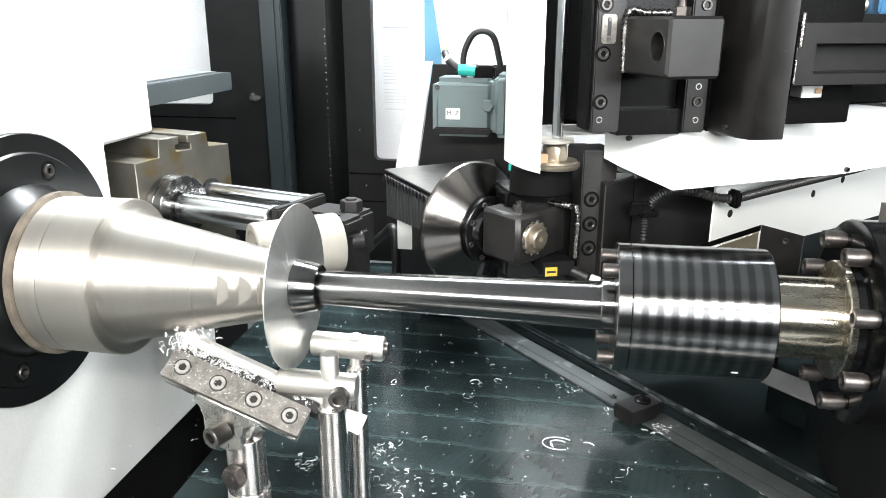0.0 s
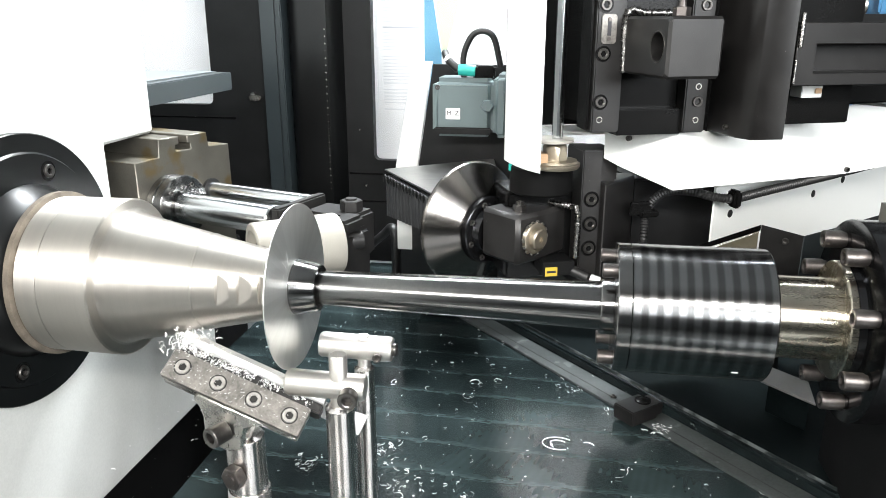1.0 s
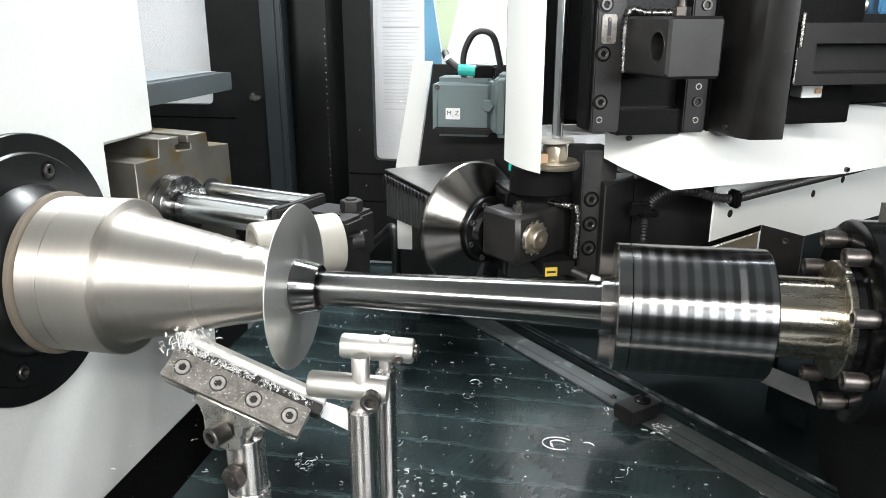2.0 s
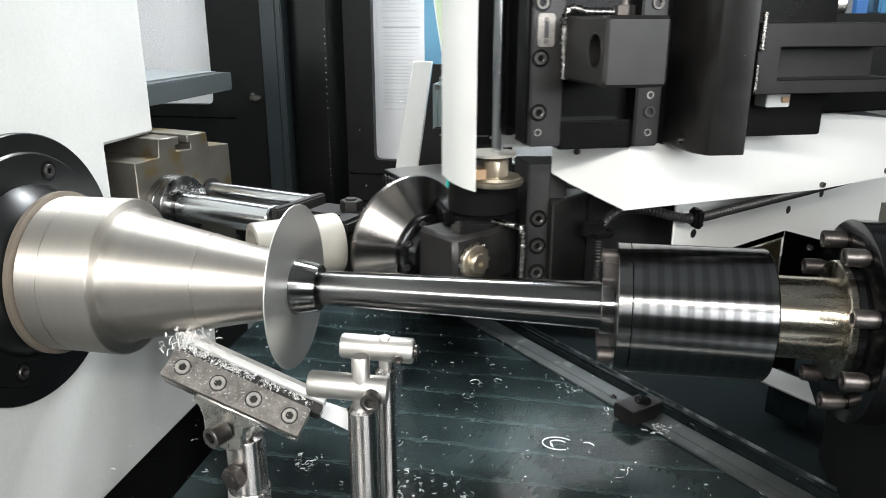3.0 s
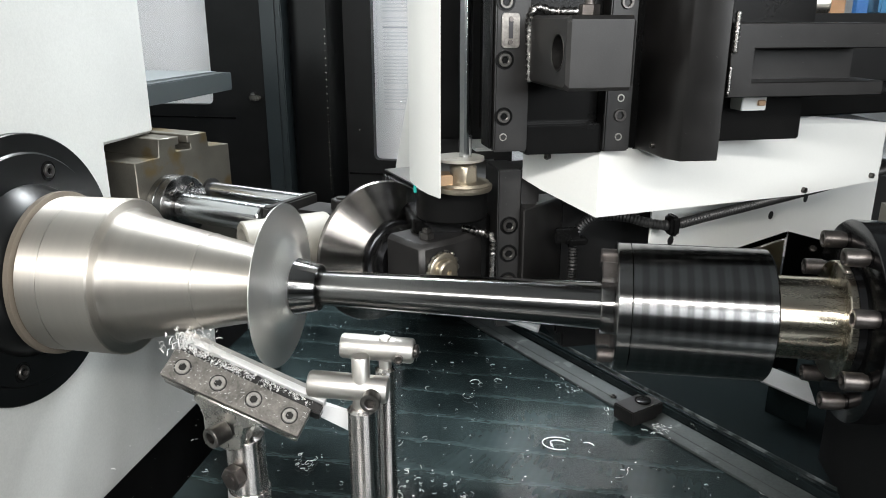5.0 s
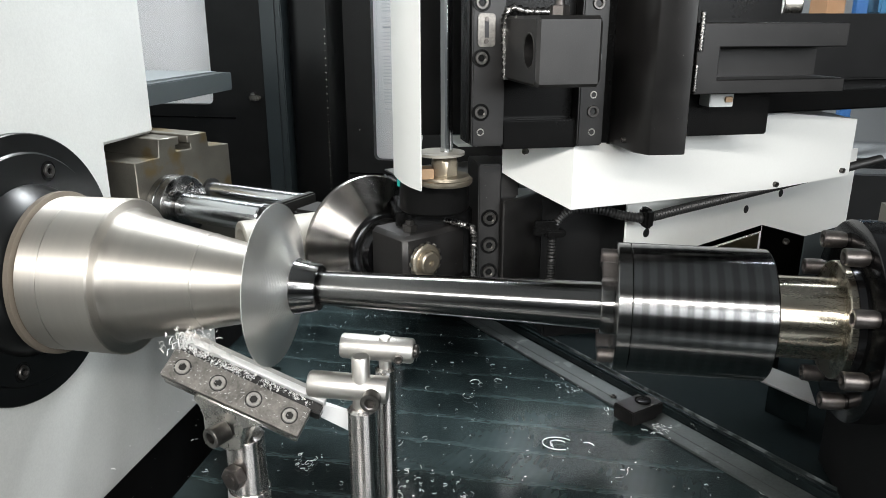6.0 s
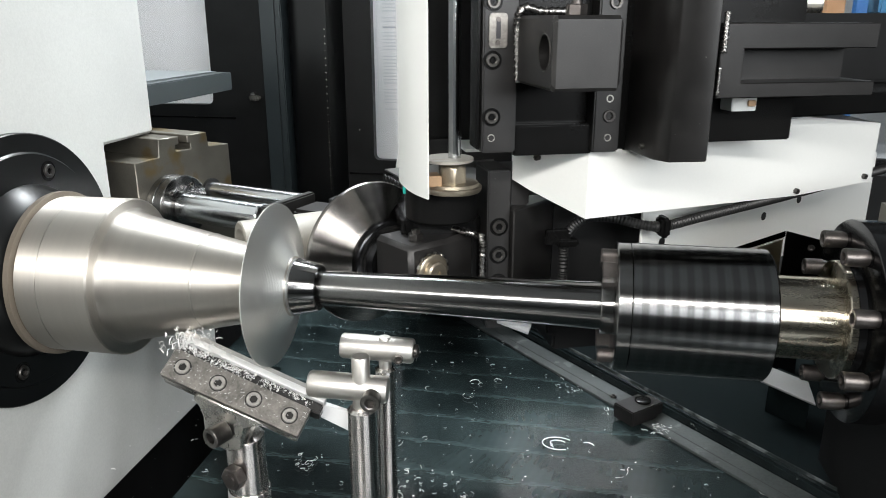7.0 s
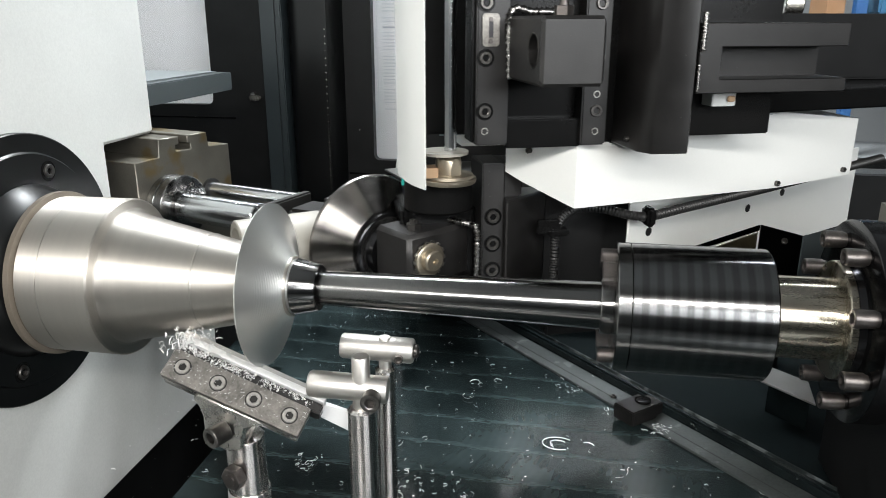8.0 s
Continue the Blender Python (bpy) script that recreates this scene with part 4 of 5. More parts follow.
def build_carriage(t):
    top = 1.75
    # two ribs and the dark back plate between
    part("tool_plate", slab(0.426, 0.4698, 1.036, 1.085, 1.243, top, 0.002), DARK_STEEL, t, "black steel tool plate")
    part("plate_edge", slab(0.4215, 0.4255, 1.046, 1.085, 1.246, top, 0.001), BLACK_GLOSS, t)
    part("tool_plate", slab(0.574, 0.610, 1.036, 1.0635, 1.239, top, 0.002), DARK_STEEL, t, "black steel tool plate")
    part("back_plate", slab(0.4705, 0.66, 1.064, 1.30, 1.236, top, 0.002), BLACK_GLOSS, t, "gloss black back plate")
    part("shelf_bar", slab(0.471, 0.578, 1.046, 1.0635, 1.236, 1.275, 0.002), BLACK_GLOSS, t)
    for z in (1.357, 1.288, 1.425, 1.5):
        part("counterbore", turned([(-0.002, 0.0115), (0.0006, 0.0115), (0.0006, 0.0098), (0.0002, 0.0095), (0.0002, 0)], 24, along((0.438, 1.036, z), (0.438, 0, z))), BLACK_GLOSS, t)
        socket_bolt((0.438, 1.036, z), (0, -1, 0), 0.0165, 0.003, t)
    for z in (1.286, 1.357, 1.425):
        socket_bolt((0.594, 1.036, z), (0, -1, 0), 0.0165, 0.003, t)
    for u, z in ((0.438, 1.262), (0.594, 1.258), (0.594, 1.308)):
        part("tapped_hole", turned([(0, 0.0050), (0.0012, 0.0048), (0.0012, 0.0036), (-0.004, 0.0034), (-0.004, 0)], 16, along((u, 1.036, z), (u, 0, z))), NICKEL, t)
    plate = part("number_plate", prism(rounded(0.4325, 0.4555, 1.371, 1.4125, 0.005), 1.0335, 1.036, "y", 0.0004), GROUND, t, "small grey number plate")
    writing("1", 0.030, Matrix.Translation((0.444, 1.0333, 1.3915)) @ FACE @ Matrix.Diagonal((1.9, 1, 1, 1)), INK, plate)
    for z in (1.405, 1.378):
        part("plate_screw", turned([(0, 0), (0, 0.0032), (0.0012, 0.0028), (0.0012, 0)], 12, along((0.444, 1.0335, z), (0.444, 0, z))), BOLT_LIGHT, plate)
    # bored square tool block, welded on
    blk = part("tool_block", bored_block(0.468, 0.546, 0.900, 1.0355, 1.330, 1.409, 0.930, 1.370, 0.0188, 0.05), BLACK, t, "black square tool block with a bored hole", 25)
    part("bore_edge", turned([(0.0002, 0.0208), (0.0008, 0.0202), (0.0004, 0.0191)], 32, along((0.468, 0.930, 1.370), (0.3, 0.930, 1.370))), BOLT, blk)
    hex_nut((0.512, 0.955, 1.409), (0, 0, 1), 0.024, 0.012, blk, BOLT_LIGHT)
    part("stud", rod_between((0.512, 0.955, 1.409), (0.512, 0.955, 1.47), 0.0055, 12), BOLT_LIGHT, blk)
    weld([(0.470, 1.033, 1.330), (0.470, 1.033, 1.412), (0.500, 1.033, 1.414), (0.545, 1.033, 1.414)], 0.0048, t)
    # heavy upright bar with a chamfer, and the fork arm
    bar = part("upright_bar", prism([(0.632, 1.060), (0.632, 0.985), (0.643, 0.961), (0.692, 0.957), (0.700, 1.10), (0.632, 1.10)], 1.237, top, "z", 0.0015), DARK_STEEL, t, "heavy black upright bar")
    socket_bolt((0.630, 1.01, 1.250), (-1, 0, 0), 0.008, 0.003, bar)
    part("fork_arm", prism([(0.6985, 1.401), (0.911, 1.401), (0.911, 1.371), (0.730, 1.371), (0.730, 1.331), (0.915, 1.331), (0.915, 1.313), (0.6985, 1.313)], 0.963, 1.06, "y", 0.0012), DARK_STEEL, t, "black steel fork arm")
    part("fork_web", slab(0.728, 0.905, 1.012, 1.05, 1.330, 1.372, 0.001), DARK_STEEL, t)
    weld([(0.6990, 0.962, 1.350), (0.6990, 0.962, 1.316)], 0.0022, t)
    weld([(0.7005, 0.960, 1.414), (0.7005, 0.960, 1.366)], 0.0034, t)
    part("second_bar", slab(0.79, 0.905, 1.30, 1.36, 1.20, top, 0.004), BLACK_MATT, t)
    part("motor_cap", turned([(0, 0), (0, 0.022), (0.002, 0.024), (0.03, 0.024), (0.032, 0.022), (0.032, 0)], 40, along((1.06, 1.33, 1.432), (1.10, 1.315, 1.432))), NICKEL, t, "plated round cap")
    part("insert", slab(0.772, 0.784, 1.0075, 1.0095, 1.297, 1.305, 0.001), COPPER, t, "tan insert")
    part("pale_plate", slab(0.751, 0.786, 1.010, 1.0385, 1.291, 1.3125, 0.001), SHEET_WHITE, t, "pale plate")
    part("side_block", slab(0.7005, 0.863, 1.040, 1.199, 1.247, top, 0.002), BLACK_GLOSS, t, "gloss black side block")
    part("rear_plate", slab(0.66, 0.92, 1.20, 1.29, 1.235, top, 0.002), BLACK_GLOSS, t)
    part("rear_deck", prism([(0.90, 1.10), (1.30, 1.16), (1.30, 1.45), (0.90, 1.45)], 1.268, 1.30, "z", 0.003), BLACK_GLOSS, t)
    part("rear_box", slab(0.955, 1.30, 1.28, 1.50, 1.301, 1.415, 0.004), BLACK_MATT, t)
    part("pale_strip", slab(1.015, 1.03, 1.268, 1.272, 1.335, 1.385, 0.001), SHEET_WHITE, t)
    for u in (0.955, 1.00):
        socket_bolt((u, 1.19, 1.30), (0, 0, 1), 0.014, 0.010, t, BOLT_LIGHT)
    # white guard in front of the lead rod: a sheet bent at its edge
    part("guard", prism([(0.366, 1.089), (0.355, 1.118), (0.348, 1.150), (0.3445, 1.185), (0.344, 1.216), (0.346, 1.216), (0.3465, 1.185), (0.350, 1.150), (0.357, 1.119), (0.368, 1.090)], 1.173, top, "z", 0.0003), SHEET_WHITE, t, "white bent sheet guard")
    part("lead_rod", rod_between((0.4150, 1.150, 1.216), (0.4150, 1.150, top), 0.0092, 32), CHROME_Z, t, "bright lead rod")
    part("washer", turned([(0, 0), (0, 0.036), (0.004, 0.036), (0.004, 0)], 40, along((0.406, 1.15, 1.214), (0.404, 1.15, 2))), POLY, t, "white washer plate")
    part("washer_tab", slab(0.36, 0.405, 1.135, 1.165, 1.213, 1.2185, 0.001), POLY, t)
    part("rod_nut", turned([(0, 0), (0, 0.021), (0.022, 0.021), (0.026, 0.018), (0.030, 0.012), (0.030, 0)], 32, along((0.412, 1.15, 1.182), (0.412, 1.15, 2)), {1, 2}), YELLOWED, t, "yellowed rod nut")
    part("rod_flange", turned([(0, 0), (0, 0.040), (0.003, 0.042), (0.008, 0.042), (0.009, 0.039), (0.013, 0.037), (0.013, 0)], 48, along((0.412, 1.15, 1.170), (0.412, 1.15, 2))), YELLOWED, t, "yellowed rod flange")
    part("copper_block", slab(0.371, 0.392, 1.125, 1.155, 1.182, 1.197, 0.001), COPPER, t, "tan spacer block")
    part("blue_tab", slab(0.347, 0.352, 1.195, 1.198, 1.158, 1.170, 0.0005), TEAL, t)
    part("column", slab(0.40, 0.66, 1.35, 1.42, 1.212, top, 0.004), BLACK_MATT, t)
    # turret under the rod
    part("turret", turned([(0, 0), (0, 0.050), (0.004, 0.054), (0.046, 0.054), (0.050, 0.050), (0.050, 0)], 72, along((0.405, 1.195, 1.119), (0.405, 1.195, 2))), TURRET_PAINT, t, "black round turret")
    part("turret_body", slab(0.345, 0.468, 1.20, 1.30, 0.96, 1.120, 0.006), BLACK_GLOSS, t)
    # roller holder block, chamfered, welded to the tool plate
    d = AXLE_DIR
    across = Vector((-d.y, d.x, 0))                 # square to the axle, towards the tail
    q = along(AXLE_B - d * 0.016, AXLE_B - d * 0.016 + across)      # x: across, y: away from the nut is negative
    pts = []
    for s, e in ((-0.036, 0.0), (0.036, 0.0), (0.075, -0.006), (0.118, -0.012), (0.118, -0.092), (-0.036, -0.092)):
        w = AXLE_B - d * 0.016 + across * s + d * e
        pts.append((w.x, w.y))
    part("holder", prism(pts, 1.004, 1.092, "z", 0.007), BLACK, t, "chamfered black roller holder")
    hex_nut(AXLE_B - d * 0.045 - across * 0.004 + Vector((0, 0, 0.042)), (0, 0, 1), 0.024, 0.010, t, BOLT, "bolt_head")
    hex_nut(AXLE_B - d * 0.045 - across * 0.004 + Vector((0, 0, 0.052)), (0, 0, 1), 0.014, 0.006, t, BOLT, "stud_end")
    weld([(0.412, 1.215, 1.098), (0.452, 1.170, 1.096), (0.458, 1.150, 1.088), (0.458, 1.150, 1.008)], 0.0050, t)
    # upright slide plate with three screws
    part("slide_plate", slab(0.468, 0.503, 1.162, 1.24, 0.945, 1.194, 0.002), BLACK, t, "black slide plate")
    part("slide_step", slab(0.5035, 0.535, 1.172, 1.25, 1.1375, 1.191, 0.003), BLACK, t)
    part("slide_wedge", prism([(0.5035, 1.145), (0.5035, 1.24), (0.590, 1.24), (0.590, 1.215)], 0.945, 1.137, "z", 0.003), BLACK, t, "black slide wedge")
    for z in (1.109, 1.065, 1.021):
        part("counterbore", turned([(-0.002, 0.0140), (0.0007, 0.0140), (0.0007, 0.0118), (0.0003, 0.0115), (0.0003, 0)], 28, along((0.486, 1.162, z), (0.486, 0, z))), BLACK_GLOSS, t)
        socket_bolt((0.486, 1.162, z), (0, -1, 0), 0.020, 0.0035, t)
    part("slide_body", slab(0.586, 0.70, 1.215, 1.34, 0.90, 1.13, 0.004), BLACK_MATT, t)
    part("lower_sensor", slab(0.400, 0.458, 1.15, 1.20, 0.978, 1.003, 0.002), BLACK_MATT, t, "black sensor body")
    lab = part("yellow_label", slab(0.404, 0.426, 1.1485, 1.1500, 0.978, 0.994, 0.0003), YELLOW, t, "yellow label")
    part("label_bar", slab(0.407, 0.423, 1.1478, 1.1484, 0.984, 0.988, 0), INK, lab)
    part("sensor_cable", rod_between((0.452, 1.16, 0.985), (0.480, 1.14, 0.974), 0.009, 16), RUBBER, t)
    part("cable_tag", rod_between((0.482, 1.138, 0.973), (0.525, 1.115, 0.960), 0.009, 16), LABEL_WHITE, t, "white cable tag")
    # white guards on the tail side: bent sheet below the plates, and the lower apron
    # a prow of folded sheet: a short cheek, a fold, and a long flank falling back
    bm = bmesh.new()
    rows = []
    for u, v, z0, z1 in ((0.5050, 1.1645, 1.180, 1.232), (0.5235, 1.136, 1.169, 1.232), (0.577, 1.053, 1.145, 1.236), (0.966, 1.149, 1.138, 1.262), (1.135, 1.191, 1.146, 1.243)):
        rows.append([bm.verts.new(p) for p in ((u, v, z0), (u, v, z1), (u + 0.004, v + 0.002, z1), (u + 0.004, v + 0.002, z0))])
    for a, b in zip(rows, rows[1:]):
        for k in range(4):
            bm.faces.new((a[k], a[(k + 1) % 4], b[(k + 1) % 4], b[k]))
    bm.faces.new(rows[0])
    bm.faces.new(rows[-1])
    part("side_guard", bm, SHEET_WHITE, t, "white folded sheet side guard", 20)
    part("guard_top", prism([(0.58, 1.058), (0.966, 1.152), (0.966, 1.26), (0.58, 1.26)], 1.2325, 1.2355, "z", 0), SHEET_WHITE, t)
    bm = bmesh.new()
    vs = [bm.verts.new(p) for p in ((0.80, 1.110, 1.262), (0.968, 1.152, 1.262), (1.137, 1.194, 1.243), (1.12, 1.32, 1.250), (0.80, 1.30, 1.272))]
    bm.faces.new(vs)
    bmesh.ops.solidify(bm, geom=bm.faces[:], thickness=0.003)
    part("guard_top", bm, SHEET_WHITE, t, smooth=20)
    part("guard_end", prism([(1.137, 1.194), (1.141, 1.196), (1.126, 1.325), (1.121, 1.32)], 1.146, 1.243, "z", 0), BLACK_MATT, t)
    part("top_sheet", slab(0.455, 0.56, 1.255, 1.349, 1.206, 1.211, 0.001), SHEET_WHITE, t)
    for u, v, z in ((0.530, 1.124, 1.219), (0.966, 1.1485, 1.146), (1.118, 1.186, 1.156)):
        d = (-0.84, -0.54, 0) if u < 0.6 else (0.24, -0.97, 0)
        socket_bolt((u, v, z), d, 0.009, 0.005, t)
    m = along((0.700, 1.1325, 0), (0.994, 1.263, 0))       # the apron's line
    low = part("apron", prism([(0.0, 0.985), (0.0, 1.128), (0.55, 1.150), (0.70, 1.150), (0.70, 0.985), (0.40, 0.985)], -0.002, 0.002, "y", 0.0008, m), SHEET_WHITE, t, "white lower apron sheet")
    # flat discs on the sheet; the holes' inner shade is painted near-black
    for s, z in ((0.049, 1.074), (0.322, 1.074), (0.43, 1.09)):
        c, e = m @ Vector((s, -0.0024, z)), m @ Vector((s, -1, z))
        part("hole", turned([(0.0, 0.0075), (0.0002, 0.0075), (0.0002, 0)], 20, along(c, e)), HOLE_SHADE, low)
    part("under_body", slab(0.60, 0.79, 1.22, 1.34, 0.87, 1.13, 0.004), BLACK_MATT, t)
    # corrugated hose with its clips
    part("hose", tube_along([(0.594, 1.172, 0.94), (0.594, 1.172, 1.03), (0.596, 1.170, 1.085), (0.615, 1.150, 1.118), (0.65, 1.125, 1.124), (0.685, 1.108, 1.117), (0.7175, 1.098, 1.1152), (0.78, 1.110, 1.122), (0.87, 1.133, 1.130), (0.99, 1.166, 1.140), (1.25, 1.25, 1.16)], 0.0072, 14, 0.12, 0.0024), RUBBER, t, "black corrugated hose")
    part("hose_clip", slab(0.578, 0.612, 1.155, 1.190, 1.072, 1.084, 0.003), BLACK_GLOSS, t)
    part("hose_clip", slab(0.710, 0.724, 1.084, 1.112, 1.100, 1.130, 0.004), BLACK_GLOSS, t)
    part("hose_bracket", slab(0.560, 0.60, 1.16, 1.168, 1.076, 1.100, 0.002), BLACK_GLOSS, t)


AXLE_A, AXLE_B = Vector((0.292, 1.312, 1.05)), Vector((0.387, 1.137, 1.05))
AXLE_DIR = (AXLE_B - AXLE_A).normalized()
HOLE_SHADE = material("hole_shade", (0.004, 0.004, 0.004), 0.6, 0, 0.1, 40, 0, 400)
ROLLER_STEEL = material("oily_roller_steel", (0.20, 0.187, 0.176), 0.25, 1, 0.18, 22, 0.0, 240, turned_on="X", drawn=0.97, spots=(0.42, 0.40, 0.38), spot_scale=120, spot_amount=0.70)
build_carriage(carriage)


def build_roller():
    """The conical forming roller: its own x axis is the axle."""
    r = new("forming_roller")
    r.parent = carriage
    tagged(r, "oily polished steel conical forming roller")
    part("cone", turned([(-0.030, 0), (-0.030, 0.070), (0.000, 0.106), (0.009, 0.1165), (0.014, 0.1180), (0.018, 0.1165), (0.0525, 0.0650), (0.0535, 0.0635), (0.054, 0.0620), (0.054, 0)], 128), ROLLER_STEEL, r, smooth=10)
    part("hub_flange", turned([(0.0545, 0), (0.0545, 0.0595), (0.056, 0.061), (0.066, 0.061), (0.068, 0.058), (0.068, 0.046), (0.072, 0.044), (0.080, 0.042), (0.080, 0)], 96), BLACK_POLISH, r, "black bolted hub flange")
    for k in range(8):
        a = radians(20 + 45 * k)
        socket_bolt((0.068, 0.052 * math.cos(a), 0.052 * math.sin(a)), (1, 0, 0), 0.0105, 0.003, r)
    return r


ROLLER_POSE = along(AXLE_A + AXLE_DIR * 0.012 - Vector((0, 0, 0.010)), AXLE_B - Vector((0, 0, 0.010)))
roller = build_roller()
part("axle_nut", turned([(0.0, 0), (0.0, 0.027), (0.006, 0.027), (0.0075, 0.025), (0.0075, 0.0185), (0.016, 0.0175), (0.018, 0.015), (0.018, 0.005), (0.013, 0.004), (0.013, 0)], 40, along(AXLE_B - AXLE_DIR * 0.014, AXLE_B)), YELLOWED, carriage, "plated axle nut")
for k in range(14):
    a = 2 * math.pi * k / 14
    m = along(AXLE_B - AXLE_DIR * 0.014, AXLE_B)
    part("nut_tooth", slab(0.001, 0.006, 0.0255, 0.0300, -0.0030, 0.0030, 0.0005, m @ Matrix.Rotation(a, 4, "X")), NICKEL, carriage)

# ---- the lower cross slide's cover, which follows one of the two slides only ----


def build_cross_cover():
    t = thing("cross_slide_cover", "dark folded sheet cover over the lower cross slide", "machine cover")
    def sheet(name, pts, mat, label="", thick=0.002):
        bm = bmesh.new()
        bm.faces.new([bm.verts.new(p) for p in pts])
        bmesh.ops.solidify(bm, geom=bm.faces[:], thickness=thick)
        return part(name, bm, mat, t, label, 20)
    sheet("dark_sheet", ((0.2830, 0.185, 1.1188), (0.3352, 0.160, 1.1115), (0.3352, 0.160, 0.975), (0.2830, 0.185, 0.975)), BLACK)
    sheet("tan_sheet", ((0.2805, 0.1855, 1.109), (0.1644, 0.155, 1.070), (0.1644, 0.155, 0.99), (0.2805, 0.1855, 0.975)), TAN_PAINT, "tan stained sheet")
    part("fold_edge", rod_between((0.2815, 0.181, 1.1095), (0.1644, 0.150, 1.0705), 0.0005, 8, 0.0003), NICKEL, t, "bright sheared edge")
    sheet("upper_lip", ((0.2825, 0.1850, 1.1188), (0.1644, 0.156, 1.0795), (0.1644, 0.156, 1.071), (0.2825, 0.1850, 1.110)), BLACK_GLOSS)
    sheet("grey_sheet", ((0.3355, 0.160, 1.1115), (0.472, 0.300, 1.1057), (0.472, 0.300, 0.975), (0.3355, 0.160, 0.975)), GREY_PAINT)
    part("corner_edge", rod_between((0.3353, 0.1590, 1.1115), (0.3353, 0.1590, 0.980), 0.0008, 8, 0.0003), GREY_PAINT, t)
    part("arm", prism([(0.290, 0.188), (0.335, 0.165), (0.46, 0.60), (0.40, 0.62)], 0.930, 0.974, "z", 0.002), BLACK_MATT, t)
    part("leg", slab(0.40, 0.46, 0.60, 0.66, TRAY + 0.013, 0.9295, 0.003), BLACK_MATT, t)
    socket_bolt((0.3145, 0.1695, 1.100), (-0.43, -0.9, 0), 0.009, 0.004, t)
    return t


TAN_PAINT = material("oily_tan_paint", (0.20, 0.18, 0.13), 0.35, 0.2, 0.15, 14, 0.1, 300)
cross_cover = build_cross_cover()

part_hose = thing("floor_hose", "black rubber hose lying behind the machine slide", "hose")
part("hose_body", tube_along([(-0.62, 1.05, 0.74), (-0.565, 1.02, 0.775), (-0.50, 1.0, 0.83), (-0.47, 0.98, 0.86), (-0.455, 0.96, 0.84), (-0.45, 0.95, 0.72), (-0.45, 0.95, TRAY + 0.012)], 0.012), RUBBER, part_hose)
part("hose_end", rod_between((-0.66, 1.075, TRAY + 0.013), (-0.62, 1.05, 0.745), 0.015, 16), BLACK_GLOSS, part_hose)

# ---- shelving far behind, seen over the carriage ----


def build_shelving():
    t = thing("storage_rack", "blue steel storage rack standing far behind the machine", "rack")
    for x in (1.30, 2.3):
        part("upright", slab(x, x + 0.05, 3.0, 3.06, 0.0, 2.2, 0.003), BLUE, t)
    for z in (0.7, 1.385, 2.0):
        part("beam", slab(0.9, 2.7, 2.99, 3.04, z, z + 0.045, 0.003), BLACK_MATT, t)
        part("shelf", slab(0.9, 2.7, 3.045, 3.6, z + 0.03, z + 0.045, 0.002), HALL, t)
    b = thing("parts_bin", "blue plastic parts bin on the rack", "bin")
    part("bin_body", slab(1.42, 1.75, 3.06, 3.4, 1.4305, 1.56, 0.01), TEAL_BLUE, b)
    part("bin_rim", slab(1.41, 1.76, 3.05, 3.41, 1.5605, 1.58, 0.004), TEAL_BLUE, b)
    c = thing("cardboard_box", "brown cardboard box on the rack", "box")
    part("box_body", slab(1.19, 1.27, 3.06, 3.35, 1.4305, 1.60, 0.004), CARD, c)
    part("box_flap", slab(1.19, 1.27, 3.055, 3.06, 1.54, 1.60, 0.001), CARD, c)
    return t


TEAL_BLUE = material("blue_plastic", (0.06, 0.22, 0.40), 0.45, 0, 0.1, 8, 0.05, 300)
CARD = material("brown_cardboard", (0.36, 0.20, 0.10), 0.7, 0, 0.1, 10, 0.1, 200)
build_shelving()

# ---- chips ----


def curl(bm, c, size, rng, flat=0.4):
    """A little curved ribbon of swarf."""
    r = size * rng.uniform(0.3, 0.7)
    w = min(size * rng.uniform(0.12, 0.28), 0.0013)
    turn = rng.uniform(1.5, 5.0)
    n = 7
    rot = Euler((rng.uniform(-1, 1) * flat * 1.5, rng.uniform(-1, 1) * flat * 1.5, rng.uniform(0, 6.28))).to_matrix()
    last = None
    for k in range(n):
        a = turn * k / (n - 1)
        q = Vector((r * math.cos(a), r * math.sin(a), size * 0.12 * k / n))
        pair = [bm.verts.new(Vector(c) + rot @ (q + Vector((0, 0, -w / 2)))), bm.verts.new(Vector(c) + rot @ (q * 1.06 + Vector((0, 0, w / 2))))]
        if last:
            bm.faces.new((last[0], last[1], pair[1], pair[0]))
        last = pair


